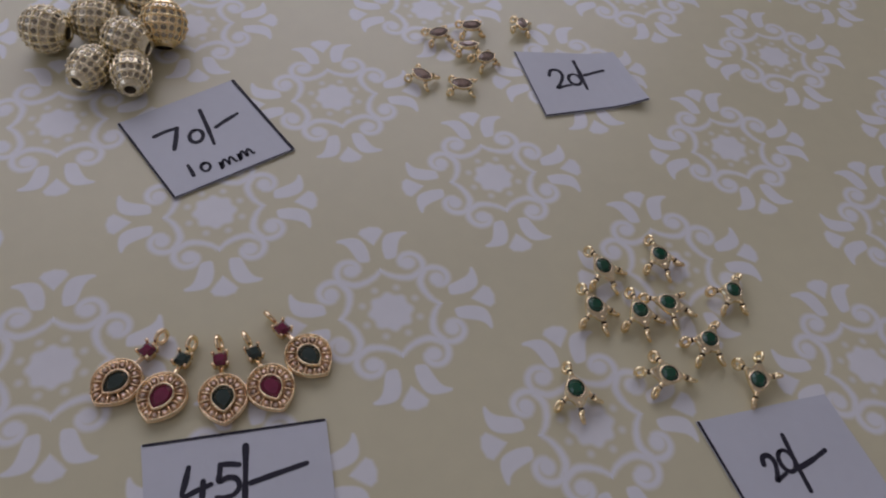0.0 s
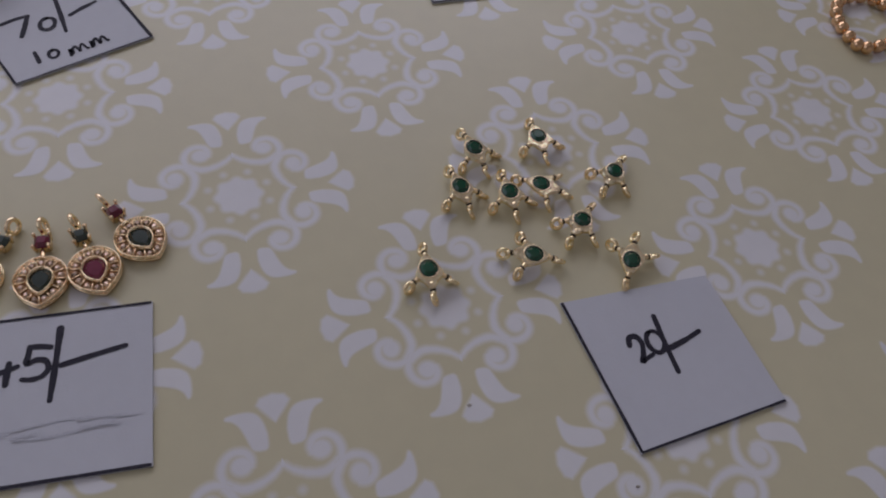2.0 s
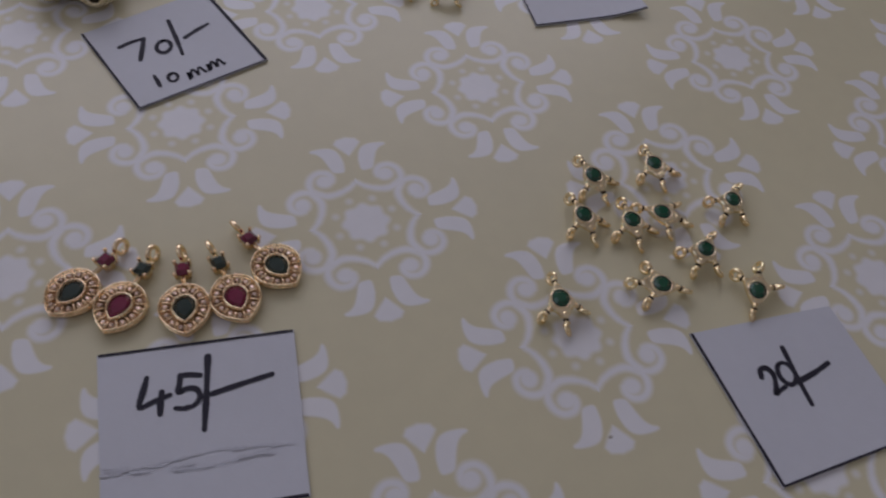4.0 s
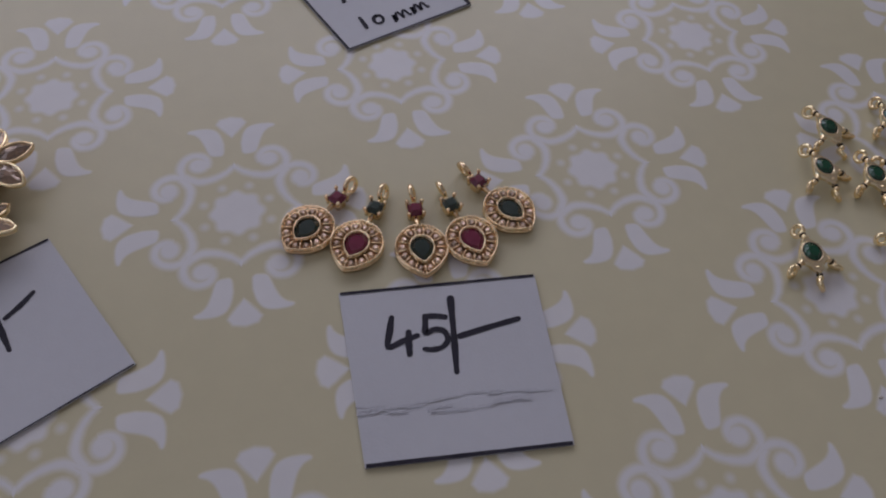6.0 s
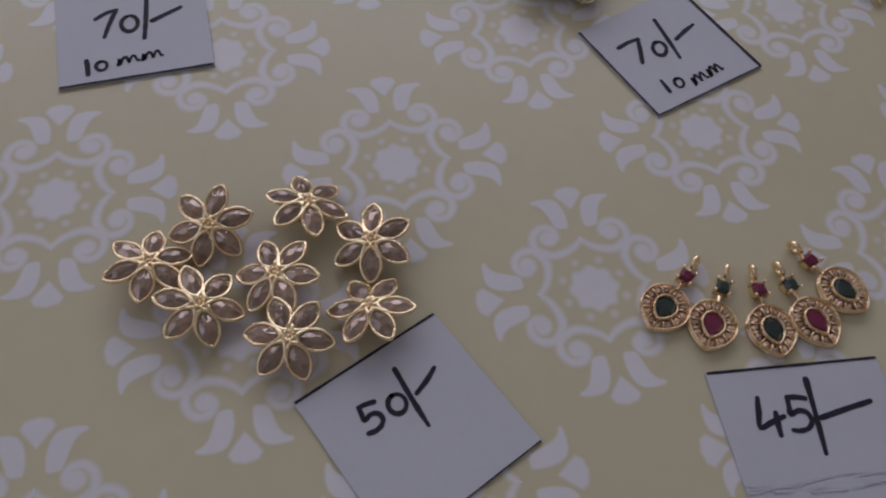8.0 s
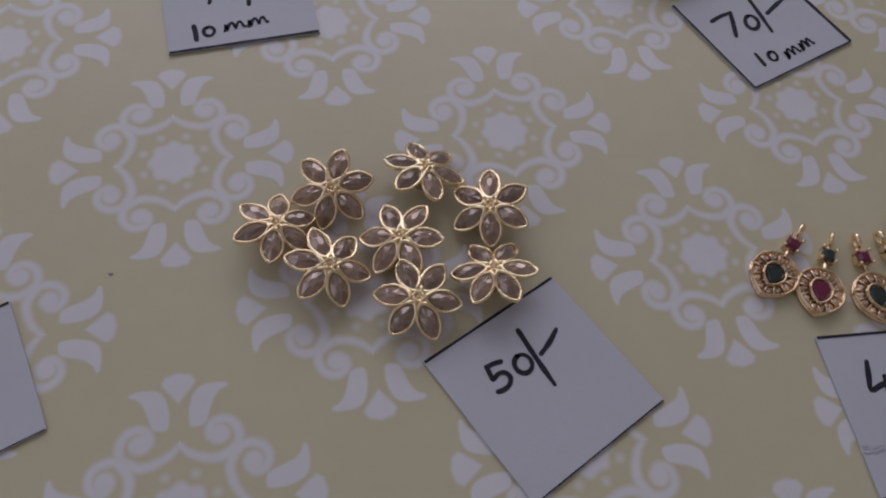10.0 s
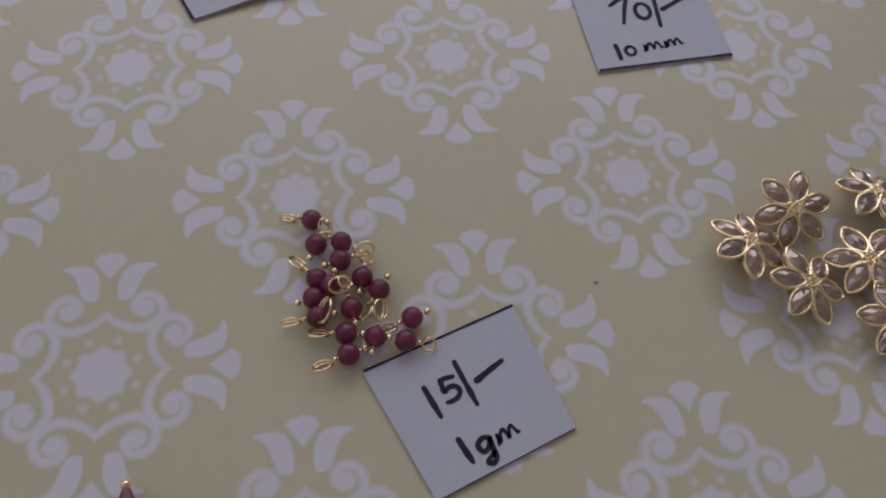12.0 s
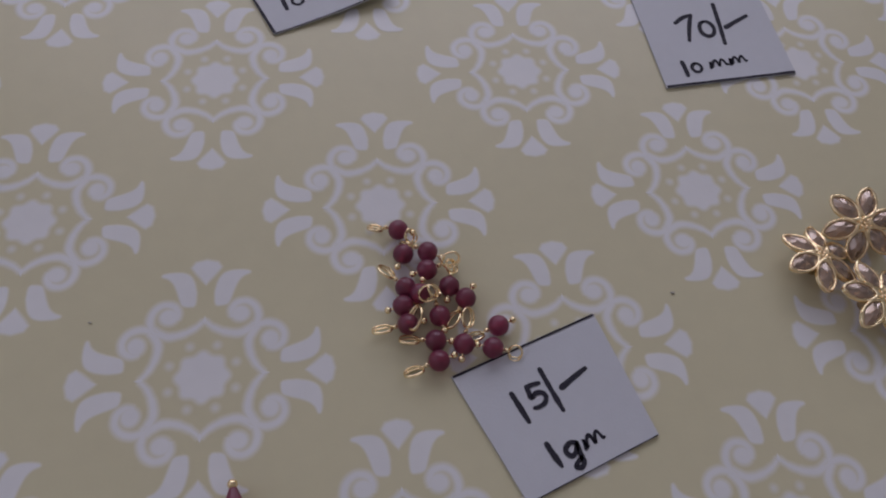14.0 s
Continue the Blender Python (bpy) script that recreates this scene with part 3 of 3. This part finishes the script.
# ---- green and clear four-armed connectors ----
def connector(x, y, z, turn, lean, label, group, name, stone_mat, metal, stone_shape):
    """A plate with a set stone, one arm at its head and a fan of three at its foot, each ending in a standing loop."""
    ob = thing(name, x, y, 0, turn, label, "jewellery connector", group)
    ob.matrix_basis = ob.matrix_basis @ pose(0, 0, 0, lean[0], lean[1], 0)
    arms = ((90, 0.138), (213, 0.135), (270, 0.158), (327, 0.135))
    if stone_shape == "marquise":
        ob.matrix_basis = ob.matrix_basis @ Matrix.Scale(0.84, 4)
        arms = ((38, 0.122), (142, 0.122), (218, 0.122), (322, 0.122))
    outline = []
    for k in range(40):
        a = TAU * k / 40
        r = 0.064
        for d, grow in ((90, 0.030), (213, 0.030), (270, 0.058), (327, 0.030)):
            r += grow * max(0.0, math.cos(a - radians(d))) ** 10
        outline.append((r * math.cos(a), r * math.sin(a)))
    if stone_shape == "marquise":
        outline = marquise(0.218, 0.130, 40)
    bm = bmesh.new()
    prism(bm, outline, z - 0.030, z - 0.012, 1.0)
    prism(bm, [(px * 0.985, py * 0.985) for px, py in outline], z - 0.012, z - 0.004, 0.93)
    part("body_plate", bm, SATIN_GOLD, ob, smooth=False)
    ring = oval(0.049, 0.052, 20) if stone_shape == "oval" else marquise(0.190, 0.104, 18)
    bm = bmesh.new()
    tube(bm, [(px * 1.15, py * 1.15, z - 0.004) for px, py in ring], 0.0050, True, 7)
    part("bezel", bm, SATIN_GOLD, ob)
    # Dark wire painting the shaded gap between stone and bezel.
    bm = bmesh.new()
    tube(bm, [(px * 1.03, py * 1.03, z - 0.003) for px, py in ring], 0.0034, True, 6)
    part("dark_groove", bm, HOLLOW, ob)
    bm = bmesh.new()
    gem(bm, [(px * 0.98, py * 0.98) for px, py in ring], z - 0.012, 0.026, 0.6)
    part("stone", bm, stone_mat, ob, smooth=False)
    for d, reach in arms:
        ca, sa = math.cos(radians(d)), math.sin(radians(d))
        a = Vector((0.084 * ca, 0.084 * sa, z - 0.016))
        b = Vector((reach * 0.92 * ca, reach * 0.92 * sa, z - 0.030))
        e = Vector((reach * 1.10 * ca, reach * 1.10 * sa, 0.044))
        bm = bmesh.new()
        tube(bm, [a, a.lerp(b, 0.35), a.lerp(b, 0.7), b, b.lerp(e, 0.5)], 0.015, seg=8, radii=[0.020, 0.012, 0.011, 0.015, 0.010])
        ball(bm, a.lerp(b, 0.40), 0.0155, 10, 7)
        ball(bm, b, 0.0180, 10, 7)
        arm = part("arm", bm, metal, ob)
        # Dark ring round the neck of the arm.
        bm = bmesh.new()
        hoop(bm, a.lerp(b, 0.70), 0.0115, 0.0070, (b - a), 12)
        part("dark_groove", bm, HOLLOW, arm)
        bm = bmesh.new()
        hoop(bm, e, 0.031, 0.0135, (-sa, ca, 0.55), 14)
        part("loop", bm, metal, arm)
    return ob


for x, y, z, turn, lean in ((1.466, 0.041, 0.105, 15, (8, 0)), (1.914, 0.058, 0.095, 1, (0, 0)), (2.299, -0.311, 0.090, -44, (0, 4)), (1.291, -0.246, 0.102, 10, (6, 3)), (1.585, -0.339, 0.095, 0, (4, 0)),
                            (1.798, -0.326, 0.095, 57, (0, 0)), (1.951, -0.640, 0.095, -45, (0, 0)), (2.143, -0.960, 0.085, 149, (-8, 0)), (1.580, -0.814, 0.095, -111, (0, 3)), (0.956, -0.783, 0.095, -2, (5, 0))):
    connector(x, y, z, turn, lean, "four-armed gold connector with an oval green stone", "green stone connectors", "gold_connector", GREEN, GOLD, "oval")
for x, y, z, turn, lean in ((0.984, 2.594, 0.11, 10, (8, 0)), (1.291, 2.643, 0.12, -2, (8, 0)), (1.740, 2.624, 0.10, 70, (12, 8)), (1.191, 2.384, 0.11, -4, (-10, 0)), (1.283, 2.228, 0.12, 25, (10, 6)),
                            (0.728, 2.095, 0.11, -48, (8, 0)), (1.023, 1.949, 0.11, -20, (10, -4))):
    connector(x, y, z, turn, lean, "four-armed gold connector with a clear marquise crystal", "clear stone connectors", "crystal_connector", SMOKED, GOLD, "marquise")


# ---- drop pendants ----
def pendant(x, y, toward, main, small, label):
    """A pendant at (x, y) whose point lies toward that heading, in degrees from +x."""
    ob = thing("drop_pendant", x, y, 0, toward + 90, label, "pendant", "drop pendants in a fan")
    # The plate's dark gold paints the shade in the gaps under the rim.
    bm = bmesh.new()
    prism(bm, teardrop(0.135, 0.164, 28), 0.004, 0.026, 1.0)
    part("back_plate", bm, SHADED_GOLD, ob, smooth=False)
    rim = teardrop(0.136, 0.166, 32)
    bm = bmesh.new()
    tube(bm, [(px, py, 0.055) for px, py in rim], 0.0042, True, 7)
    tube(bm, [(px * 0.995, py * 0.995, 0.042) for px, py in rim], 0.0052, True, 7)
    tube(bm, [(px * 0.990, py * 0.990, 0.022) for px, py in rim], 0.0075, True, 7)
    part("rim", bm, BLUSH_GOLD, ob)
    inner = teardrop(0.062, 0.092, 24, 1.10)
    bm = bmesh.new()
    tube(bm, [(px * 1.04, py * 1.04, 0.062) for px, py in inner], 0.0050, True, 7)
    tube(bm, [(px * 1.05, py * 1.05, 0.048) for px, py in inner], 0.0058, True, 7)
    part("bezel", bm, BLUSH_GOLD, ob)
    bm = bmesh.new()
    gem(bm, [(px * 0.97, py * 0.97) for px, py in inner], 0.036, 0.026, 0.66)
    part("centre_stone", bm, main, ob, smooth=False)
    stone = None
    for k in range(13):
        a = TAU * (k + 0.5) / 13 - math.pi / 2
        b = TAU * k / 13 - math.pi / 2
        low = max(0.0, -math.sin(a)) ** 3
        mx, my = 0.101 * math.cos(a), 0.104 * math.sin(a) - 0.024 * low
        if stone is None:
            bm = bmesh.new()
            gem(bm, oval(0.0230, 0.0210, 8), 0.0, 0.024, 0.42)
            stone = part("side_stone", bm, CHAMPAGNE, ob, smooth=False)
            stone.matrix_basis = pose(mx * U, my * U, 0.036 * U, 0, 0, math.degrees(a))
        else:
            again(stone, pose(mx * U, my * U, 0.036 * U, 0, 0, math.degrees(a)), ob)
        low = max(0.0, -math.sin(b)) ** 3
        bar = bmesh.new()
        tube(bar, [(0.070 * math.cos(b), 0.076 * math.sin(b) - 0.026 * low, 0.057), (0.133 * math.cos(b), 0.138 * math.sin(b) - 0.026 * low, 0.053)], 0.0040, seg=6)
        part("divider", bar, BLUSH_GOLD, ob)
    bm = bmesh.new()
    tube(bm, [(0, 0.140, 0.036), (0, 0.185, 0.034), (0, 0.212, 0.036)], 0.014, seg=8)
    prism(bm, [(-0.024, 0.204), (0.024, 0.204), (0.040, 0.222), (0.040, 0.258), (0.024, 0.276), (-0.024, 0.276), (-0.040, 0.258), (-0.040, 0.222)], 0.004, 0.055, 1.05)
    top = part("top_setting", bm, BLUSH_GOLD, ob, smooth=False)
    for px, py in ((-0.040, 0.200), (0.040, 0.200), (-0.040, 0.280), (0.040, 0.280)):
        bm = bmesh.new()
        ball(bm, (px, py, 0.078), 0.0120, 9, 6)
        tube(bm, [(px * 0.9, 0.24 + (py - 0.24) * 0.9, 0.020), (px, py, 0.076)], 0.0085, seg=7)
        part("prong", bm, BLUSH_GOLD, top)
    bm = bmesh.new()
    gem(bm, [(px, py + 0.240) for px, py in ((-0.04, -0.026), (-0.026, -0.04), (0.026, -0.04), (0.04, -0.026), (0.04, 0.026), (0.026, 0.04), (-0.026, 0.04), (-0.04, 0.026))], 0.052, 0.034, 0.55)
    part("top_stone", bm, small, top, smooth=False)
    bm = bmesh.new()
    tube(bm, [(0, 0.275, 0.045), (0, 0.310, 0.046)], 0.012, seg=8)
    hoop(bm, (0, 0.352, 0.054), 0.041, 0.0145, (0.96, 0, 0.28), 18)
    part("bail", bm, BLUSH_GOLD, ob)
    return ob


for x, y, a, main, small, words in ((-1.644, -0.191, 223, TEAL, RUBY, "gold drop pendant with green centre and ruby top stone"),
                                    (-1.406, -0.328, 238, RUBY, TEAL, "gold drop pendant with ruby centre and green top stone"),
                                    (-1.077, -0.408, 268, TEAL, RUBY, "gold drop pendant with green centre and ruby top stone"),
                                    (-0.806, -0.394, 286, RUBY, TEAL, "gold drop pendant with ruby centre and green top stone"),
                                    (-0.562, -0.233, 302, TEAL, RUBY, "gold drop pendant with green centre and ruby top stone")):
    pendant(x, y, a, main, small, words)


# ---- crystal flowers ----
def flower(x, y, z, ax, ay, turn):
    ob = thing("crystal_flower", x, y, 0, 0, "six-petalled gold flower bead set with clear marquise crystals", "flower bead", "crystal flowers in a heap")
    lean = Vector((ax, ay, 0))
    spin = Matrix.Rotation(radians(lean.length), 4, lean.normalized()) @ Matrix.Rotation(radians(turn), 4, "Z")
    ob.matrix_basis = Matrix.Translation((x * U, y * U, z * U)) @ spin
    bm = bmesh.new()
    for k in range(6):
        a = TAU * (k + 0.5) / 6
        ball(bm, (0.026 * math.cos(a), 0.026 * math.sin(a), 0.014), 0.011, 9, 6)
    ball(bm, (0, 0, 0.010), 0.012, 10, 7)
    tube(bm, [(0, 0, 0.010), (0, 0, -0.05), (0, 0, -z * 0.98)], 0.05, seg=16, radii=[0.036, 0.046, 0.050])
    part("centre", bm, BLUSH_GOLD, ob)
    outline = marquise(0.204, 0.116, 24)
    dice = random.Random(round(1000 * (x + y)))
    for k in range(6):
        bm = bmesh.new()
        cast = [0.0096 * (1 + 0.55 * max(0.0, -px / 0.102) ** 2 + dice.uniform(-0.22, 0.22)) for px, py in outline]
        tube(bm, [(px, py + dice.uniform(-0.0012, 0.0012), 0.010 + dice.uniform(-0.002, 0.002)) for px, py in outline], 0.0072, True, 7, cast)
        tube(bm, [(px * 0.96, py * 0.95, -0.010) for px, py in outline], 0.0070, True, 6)
        tube(bm, [(-0.128, 0, 0.004), (-0.100, 0, 0.010), (-0.086, 0, 0.008)], 0.012, seg=7, radii=[0.017, 0.015, 0.006])
        petal = part("petal", bm, PALE_GOLD, ob)
        petal.matrix_basis = pose(0, 0, 0, 0, 0, 60 * k) @ pose(0, 0, 0, 0, 12, 0) @ pose(0.140 * U, 0, 0)
        bm = bmesh.new()
        gem(bm, [(px * 0.93, py * 0.92) for px, py in marquise(0.204, 0.116, 12)], -0.010, 0.046, 0.30, 0.42)
        part("crystal", bm, CRYSTAL, petal, smooth=False)
        # Cup under the setting, its tint standing in for warm bounced light.
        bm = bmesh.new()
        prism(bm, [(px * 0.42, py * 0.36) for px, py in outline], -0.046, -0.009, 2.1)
        part("cup", bm, CUP_GOLD, petal, "gold underside of the setting, tinted for warm glow")
    return ob


FLOWERS = [
    # place, lean about x and y, turn
    (-4.111, 0.622, 0.149, 19.3, -6.0, 67.9),
    (-3.559, 0.706, 0.15, -12.0, 10.1, 98.1),
    (-3.234, 0.401, 0.15, 5.0, -12.1, 80.2),
    (-4.437, 0.434, 0.143, -7.9, 9.7, 78.9),
    (-3.773, 0.27, 0.147, -0.6, -13.1, 105.0),
    (-4.173, 0.142, 0.153, 3.9, 13.0, 105.3),
    (-3.729, -0.111, 0.151, 7.5, -1.0, 105.4),
    (-3.29, 0.009, 0.148, -17.0, -5.9, 110.7),
]
for row in FLOWERS:
    flower(*row)


# ---- faceted red beads on wire links ----
def bead_link(x, y, z, heading, up=0.0, long=1.0):
    """One bead with a gold ball at one end of its wire and a loop at the other; heading: degrees toward the loop; up: how far the loop rises."""
    ob = thing("red_bead_link", x, y, 0, heading, "faceted wine-red bead on a looped gold wire", "bead link", "red bead links in a heap")
    bm = bmesh.new()
    bmesh.ops.create_icosphere(bm, subdivisions=3, radius=0.059, matrix=Matrix.Translation((0, 0, z)) @ Matrix.Rotation(x * 40, 4, "Y"))
    part("bead", bm, WINE, ob, smooth=False)
    bm = bmesh.new()
    tube(bm, smooth_line([Vector((-0.088, 0, z)), Vector((0, 0, z)), Vector((0.072, 0, z)), Vector((0.090, 0, z * 0.85 + up * 0.6))], 3), 0.0055, seg=7)
    for turn, wide in ((0.0, 0.034), (0.010, 0.026)):
        loop = []
        for k in range(17):
            a = math.pi + TAU * k / 16
            loop.append((0.090 + 0.046 * long * (1 + math.cos(a)) * 0.98, wide * math.sin(a) + turn, max(0.012, z * 0.60 + up + 0.030 * math.sin(a) - 0.3 * turn)))
        tube(bm, loop, 0.0060, seg=7)
    part("wire_loop", bm, GOLD, ob)
    bm = bmesh.new()
    ball(bm, (-0.088, 0, z), 0.0200, 12, 8)
    ball(bm, (0.074, 0, z), 0.0140, 10, 7)
    part("ball_end", bm, GOLD, ob)
    return ob


for x, y, z, lx, ly, up, long in ((-6.911, 0.790, 0.064, -7.028, 0.822, 0.0, 1.0), (-6.894, 0.630, 0.064, -6.844, 0.735, 0.02, 0.9), (-6.753, 0.636, 0.064, -6.850, 0.690, 0.0, 0.9), (-6.767, 0.521, 0.068, -6.662, 0.552, 0.05, 1.2),
                                  (-6.897, 0.418, 0.068, -6.985, 0.510, 0.03, 1.2), (-6.652, 0.409, 0.068, -6.631, 0.497, 0.02, 0.9), (-6.566, 0.332, 0.064, -6.625, 0.250, 0.02, 1.3), (-6.919, 0.307, 0.068, -6.830, 0.330, 0.09, 1.2),
                                  (-6.722, 0.231, 0.070, -6.742, 0.340, 0.09, 0.9), (-6.901, 0.196, 0.068, -7.012, 0.180, 0.03, 1.2), (-6.758, 0.092, 0.064, -6.895, 0.109, 0.02, 1.2), (-6.607, 0.060, 0.064, -6.575, 0.179, 0.05, 1.3),
                                  (-6.751, -0.024, 0.064, -6.876, -0.061, 0.0, 1.2), (-6.450, 0.027, 0.064, -6.341, -0.002, 0.0, 0.8), (-6.404, 0.154, 0.064, -6.507, 0.120, 0.0, 1.1), (-6.822, 0.366, 0.085, -6.850, 0.262, 0.07, 1.6)):
    bead_link(x, y, z, math.degrees(math.atan2(ly - y, lx - x)), up, long)


# ---- pave ball beads ----
def pave_bead(x, y, z, heading, dip, metal, label, slim=1.0):
    """A round openwork bead set with small stones in rows; heading and dip turn its drilled axis."""
    ob = thing("pave_bead", x, y, 0, 0, label, "metal bead", "ten millimetre beads in a heap")
    ob.matrix_basis = pose(x * U, y * U, z * U, 0, 0, heading) @ pose(0, 0, 0, 0, dip, 0) @ Matrix.Diagonal((1, slim, slim, 1))
    r = 0.172
    dice = random.Random(round(1000 * (x + y)))
    bm = bmesh.new()
    profile = [(0.066, -0.186), (0.078, -0.180), (0.098, -0.160)] + [(r * math.cos(a), 1.05 * r * math.sin(a)) for a in (radians(d) for d in range(-52, 53, 8))] + [(0.098, 0.160), (0.078, 0.180), (0.066, 0.186), (0.046, 0.176), (0.046, 0.08)]
    seg = 28
    loops = [[bm.verts.new((ax, rad * math.cos(TAU * k / seg), rad * math.sin(TAU * k / seg))) for k in range(seg)] for rad, ax in profile]
    for a, b in zip(loops, loops[1:]):
        for k in range(seg):
            bm.faces.new((a[k], a[(k + 1) % seg], b[(k + 1) % seg], b[k]))
    bmesh.ops.recalc_face_normals(bm, faces=bm.faces)
    part("shell", bm, metal, ob)
    # Solid dark plug; the shade inside the bore is put into its colour.
    bm = bmesh.new()
    tube(bm, [(-0.180, 0, 0), (0.172, 0, 0)], 0.047, seg=16)
    part("drilled_hole", bm, HOLLOW, ob)
    bm = bmesh.new()
    gem(bm, oval(0.027, 0.027, 8), -0.010, 0.012, 0.55)
    first = None
    for row, d in enumerate((-41, -20.5, 0, 20.5, 41)):
        n = 16
        for k in range(n):
            a = TAU * (k + 0.5) / n
            rad, axp = (r + 0.001) * math.cos(radians(d)), 1.05 * r * math.sin(radians(d))
            out = Vector((math.sin(radians(d)), math.cos(radians(d)) * math.cos(a), math.cos(radians(d)) * math.sin(a)))
            m = Matrix.Translation(Vector((axp, rad * math.cos(a), rad * math.sin(a))) * U) @ out.to_track_quat("Z", "Y").to_matrix().to_4x4()
            if first is None:
                first = part("pave_stone", bm, PAVE, ob, smooth=False)
                first.matrix_basis = m
            else:
                again(first, m, ob)
    for d in (-51, -31, -10.3, 10.3, 31, 51):
        bm = bmesh.new()
        axp, rad = 1.05 * r * math.sin(radians(d)), r * math.cos(radians(d)) + 0.003
        hoop(bm, (axp, 0, 0), rad, 0.0075, (1, 0, 0), 32)
        for k in range(16):
            a = TAU * k / 16
            ball(bm, (axp + dice.uniform(-0.003, 0.003), (rad + 0.004) * math.cos(a), (rad + 0.004) * math.sin(a)), 0.0125 * dice.uniform(0.85, 1.15), 7, 5)
        part("beaded_wire", bm, metal, ob)
    bm = bmesh.new()
    tube(bm, [(1.05 * r * math.sin(radians(d)), (r + 0.003) * math.cos(radians(d)), 0) for d in range(-52, 53, 13)], 0.0070, seg=6)
    column = part("wire_column", bm, metal, ob)
    for k in range(1, 16):
        again(column, Matrix.Rotation(TAU * k / 16, 4, "X"), ob)
    return ob


for x, y, z, heading, dip, metal, *slim in ((-2.055, 2.843, 0.176, -23, 0, BEAD_GOLD), (-1.702, 2.923, 0.176, -8, 4, BEAD_GOLD), (-1.750, 2.405, 0.146, 238, 2, BEAD_GOLD, 0.84), (-1.464, 2.303, 0.144, 265, 2, BEAD_GOLD, 0.82), (-1.202, 2.813, 0.176, 80, -38, GOLD), (-1.482, 2.638, 0.180, -30, 6, BEAD_GOLD), (-1.302, 3.153, 0.176, -23, 0, BEAD_GOLD), (-1.652, 3.273, 0.176, -20, 0, BEAD_GOLD)):
    pave_bead(x, y, z, heading, dip, metal, "round openwork gold bead paved with small clear stones", *slim)


# ---- rings of gold balls, a red drop bead and dust ----
def ball_ring(x, y, turn, n=19):
    """A drop-shaped hoop of small balls threaded on a wire; the point lies along -y before the turn."""
    ob = thing("beaded_ring", x, y, 0, turn, "warm gold drop-shaped hoop made of small polished balls", "jewellery ring", "beaded gold rings")
    line = [Vector(p) for p in teardrop(0.26, 0.42, 96, 1.0)]
    gaps = [(line[(k + 1) % 96] - line[k]).length for k in range(96)]
    r, step = 0.050, sum(gaps) / n
    bm = bmesh.new()
    ball(bm, (0, 0, 0), r, 14, 10)
    first, run, due = None, 0.0, 0.0
    for p, gap in zip(line, gaps):
        if run >= due and due < step * (n - 0.5):
            due += step
            m = pose(p.x * U, p.y * U, r * U)
            if first is None:
                first = part("ball", bm, ROSE_GOLD, ob)
                first.matrix_basis = m
            else:
                again(first, m, ob)
        run += gap
    bm = bmesh.new()
    tube(bm, [(p.x, p.y, r) for p in line[::3]], 0.016, True, 7)
    part("core_wire", bm, ROSE_GOLD, ob)


ball_ring(5.000, 0.820, -42)
ball_ring(5.480, 1.630, -38)

ob = thing("red_drop_bead", -7.820, -0.600, 0, 0, "long wine-red drop bead with a small gold ball", "bead")
bm = bmesh.new()
rows = [(0.0, 0.020), (-0.05, 0.040), (-0.11, 0.055), (-0.17, 0.058), (-0.23, 0.045), (-0.28, 0.018)]
tube(bm, [(0.1 * -d, d, 0.058) for d, _ in rows], 0.05, seg=12, radii=[r for _, r in rows])
part("drop", bm, WINE, ob, smooth=False)
bm = bmesh.new()
tube(bm, [(0.040, -0.165, 0.030), (0.085, -0.150, 0.016), (0.105, -0.140, 0.014)], 0.007, seg=7)
hoop(bm, (0.130, -0.135, 0.024), 0.024, 0.0075, (0.3, 0.2, 0.9), 14)
part("wire_loop", bm, GOLD, ob)
bm = bmesh.new()
ball(bm, (-0.003, 0.020, 0.058), 0.026, 12, 8)
tube(bm, [(-0.003, 0.020, 0.058), (-0.003, 0.010, 0.012)], 0.010, seg=7)
part("ball_end", bm, GOLD, ob)

for x, y, r in ((-5.342, 0.311, 0.016), (-8.600, 0.350, 0.012), (0.966, -1.595, 0.012), (1.661, -2.197, 0.012)):
    bm = bmesh.new()
    ball(bm, (x, y, 0.004), r, 8, 5, (1.0, 0.6, 0.35))
    for v in bm.verts:
        v.co += Vector((0.2, 0.3, 0)) * r * noise.noise(v.co * 60)
    bm.verts.ensure_lookup_table()
    for v in bm.verts:
        v.co -= Vector((x, y, 0))
    speck = part("dust_speck", bm, SPECK, label="tiny dark fleck of dust on the sheet")
    speck.matrix_basis = pose(x * U, y * U, 0)
    tagged(speck, category="dust", group="flecks on the sheet")
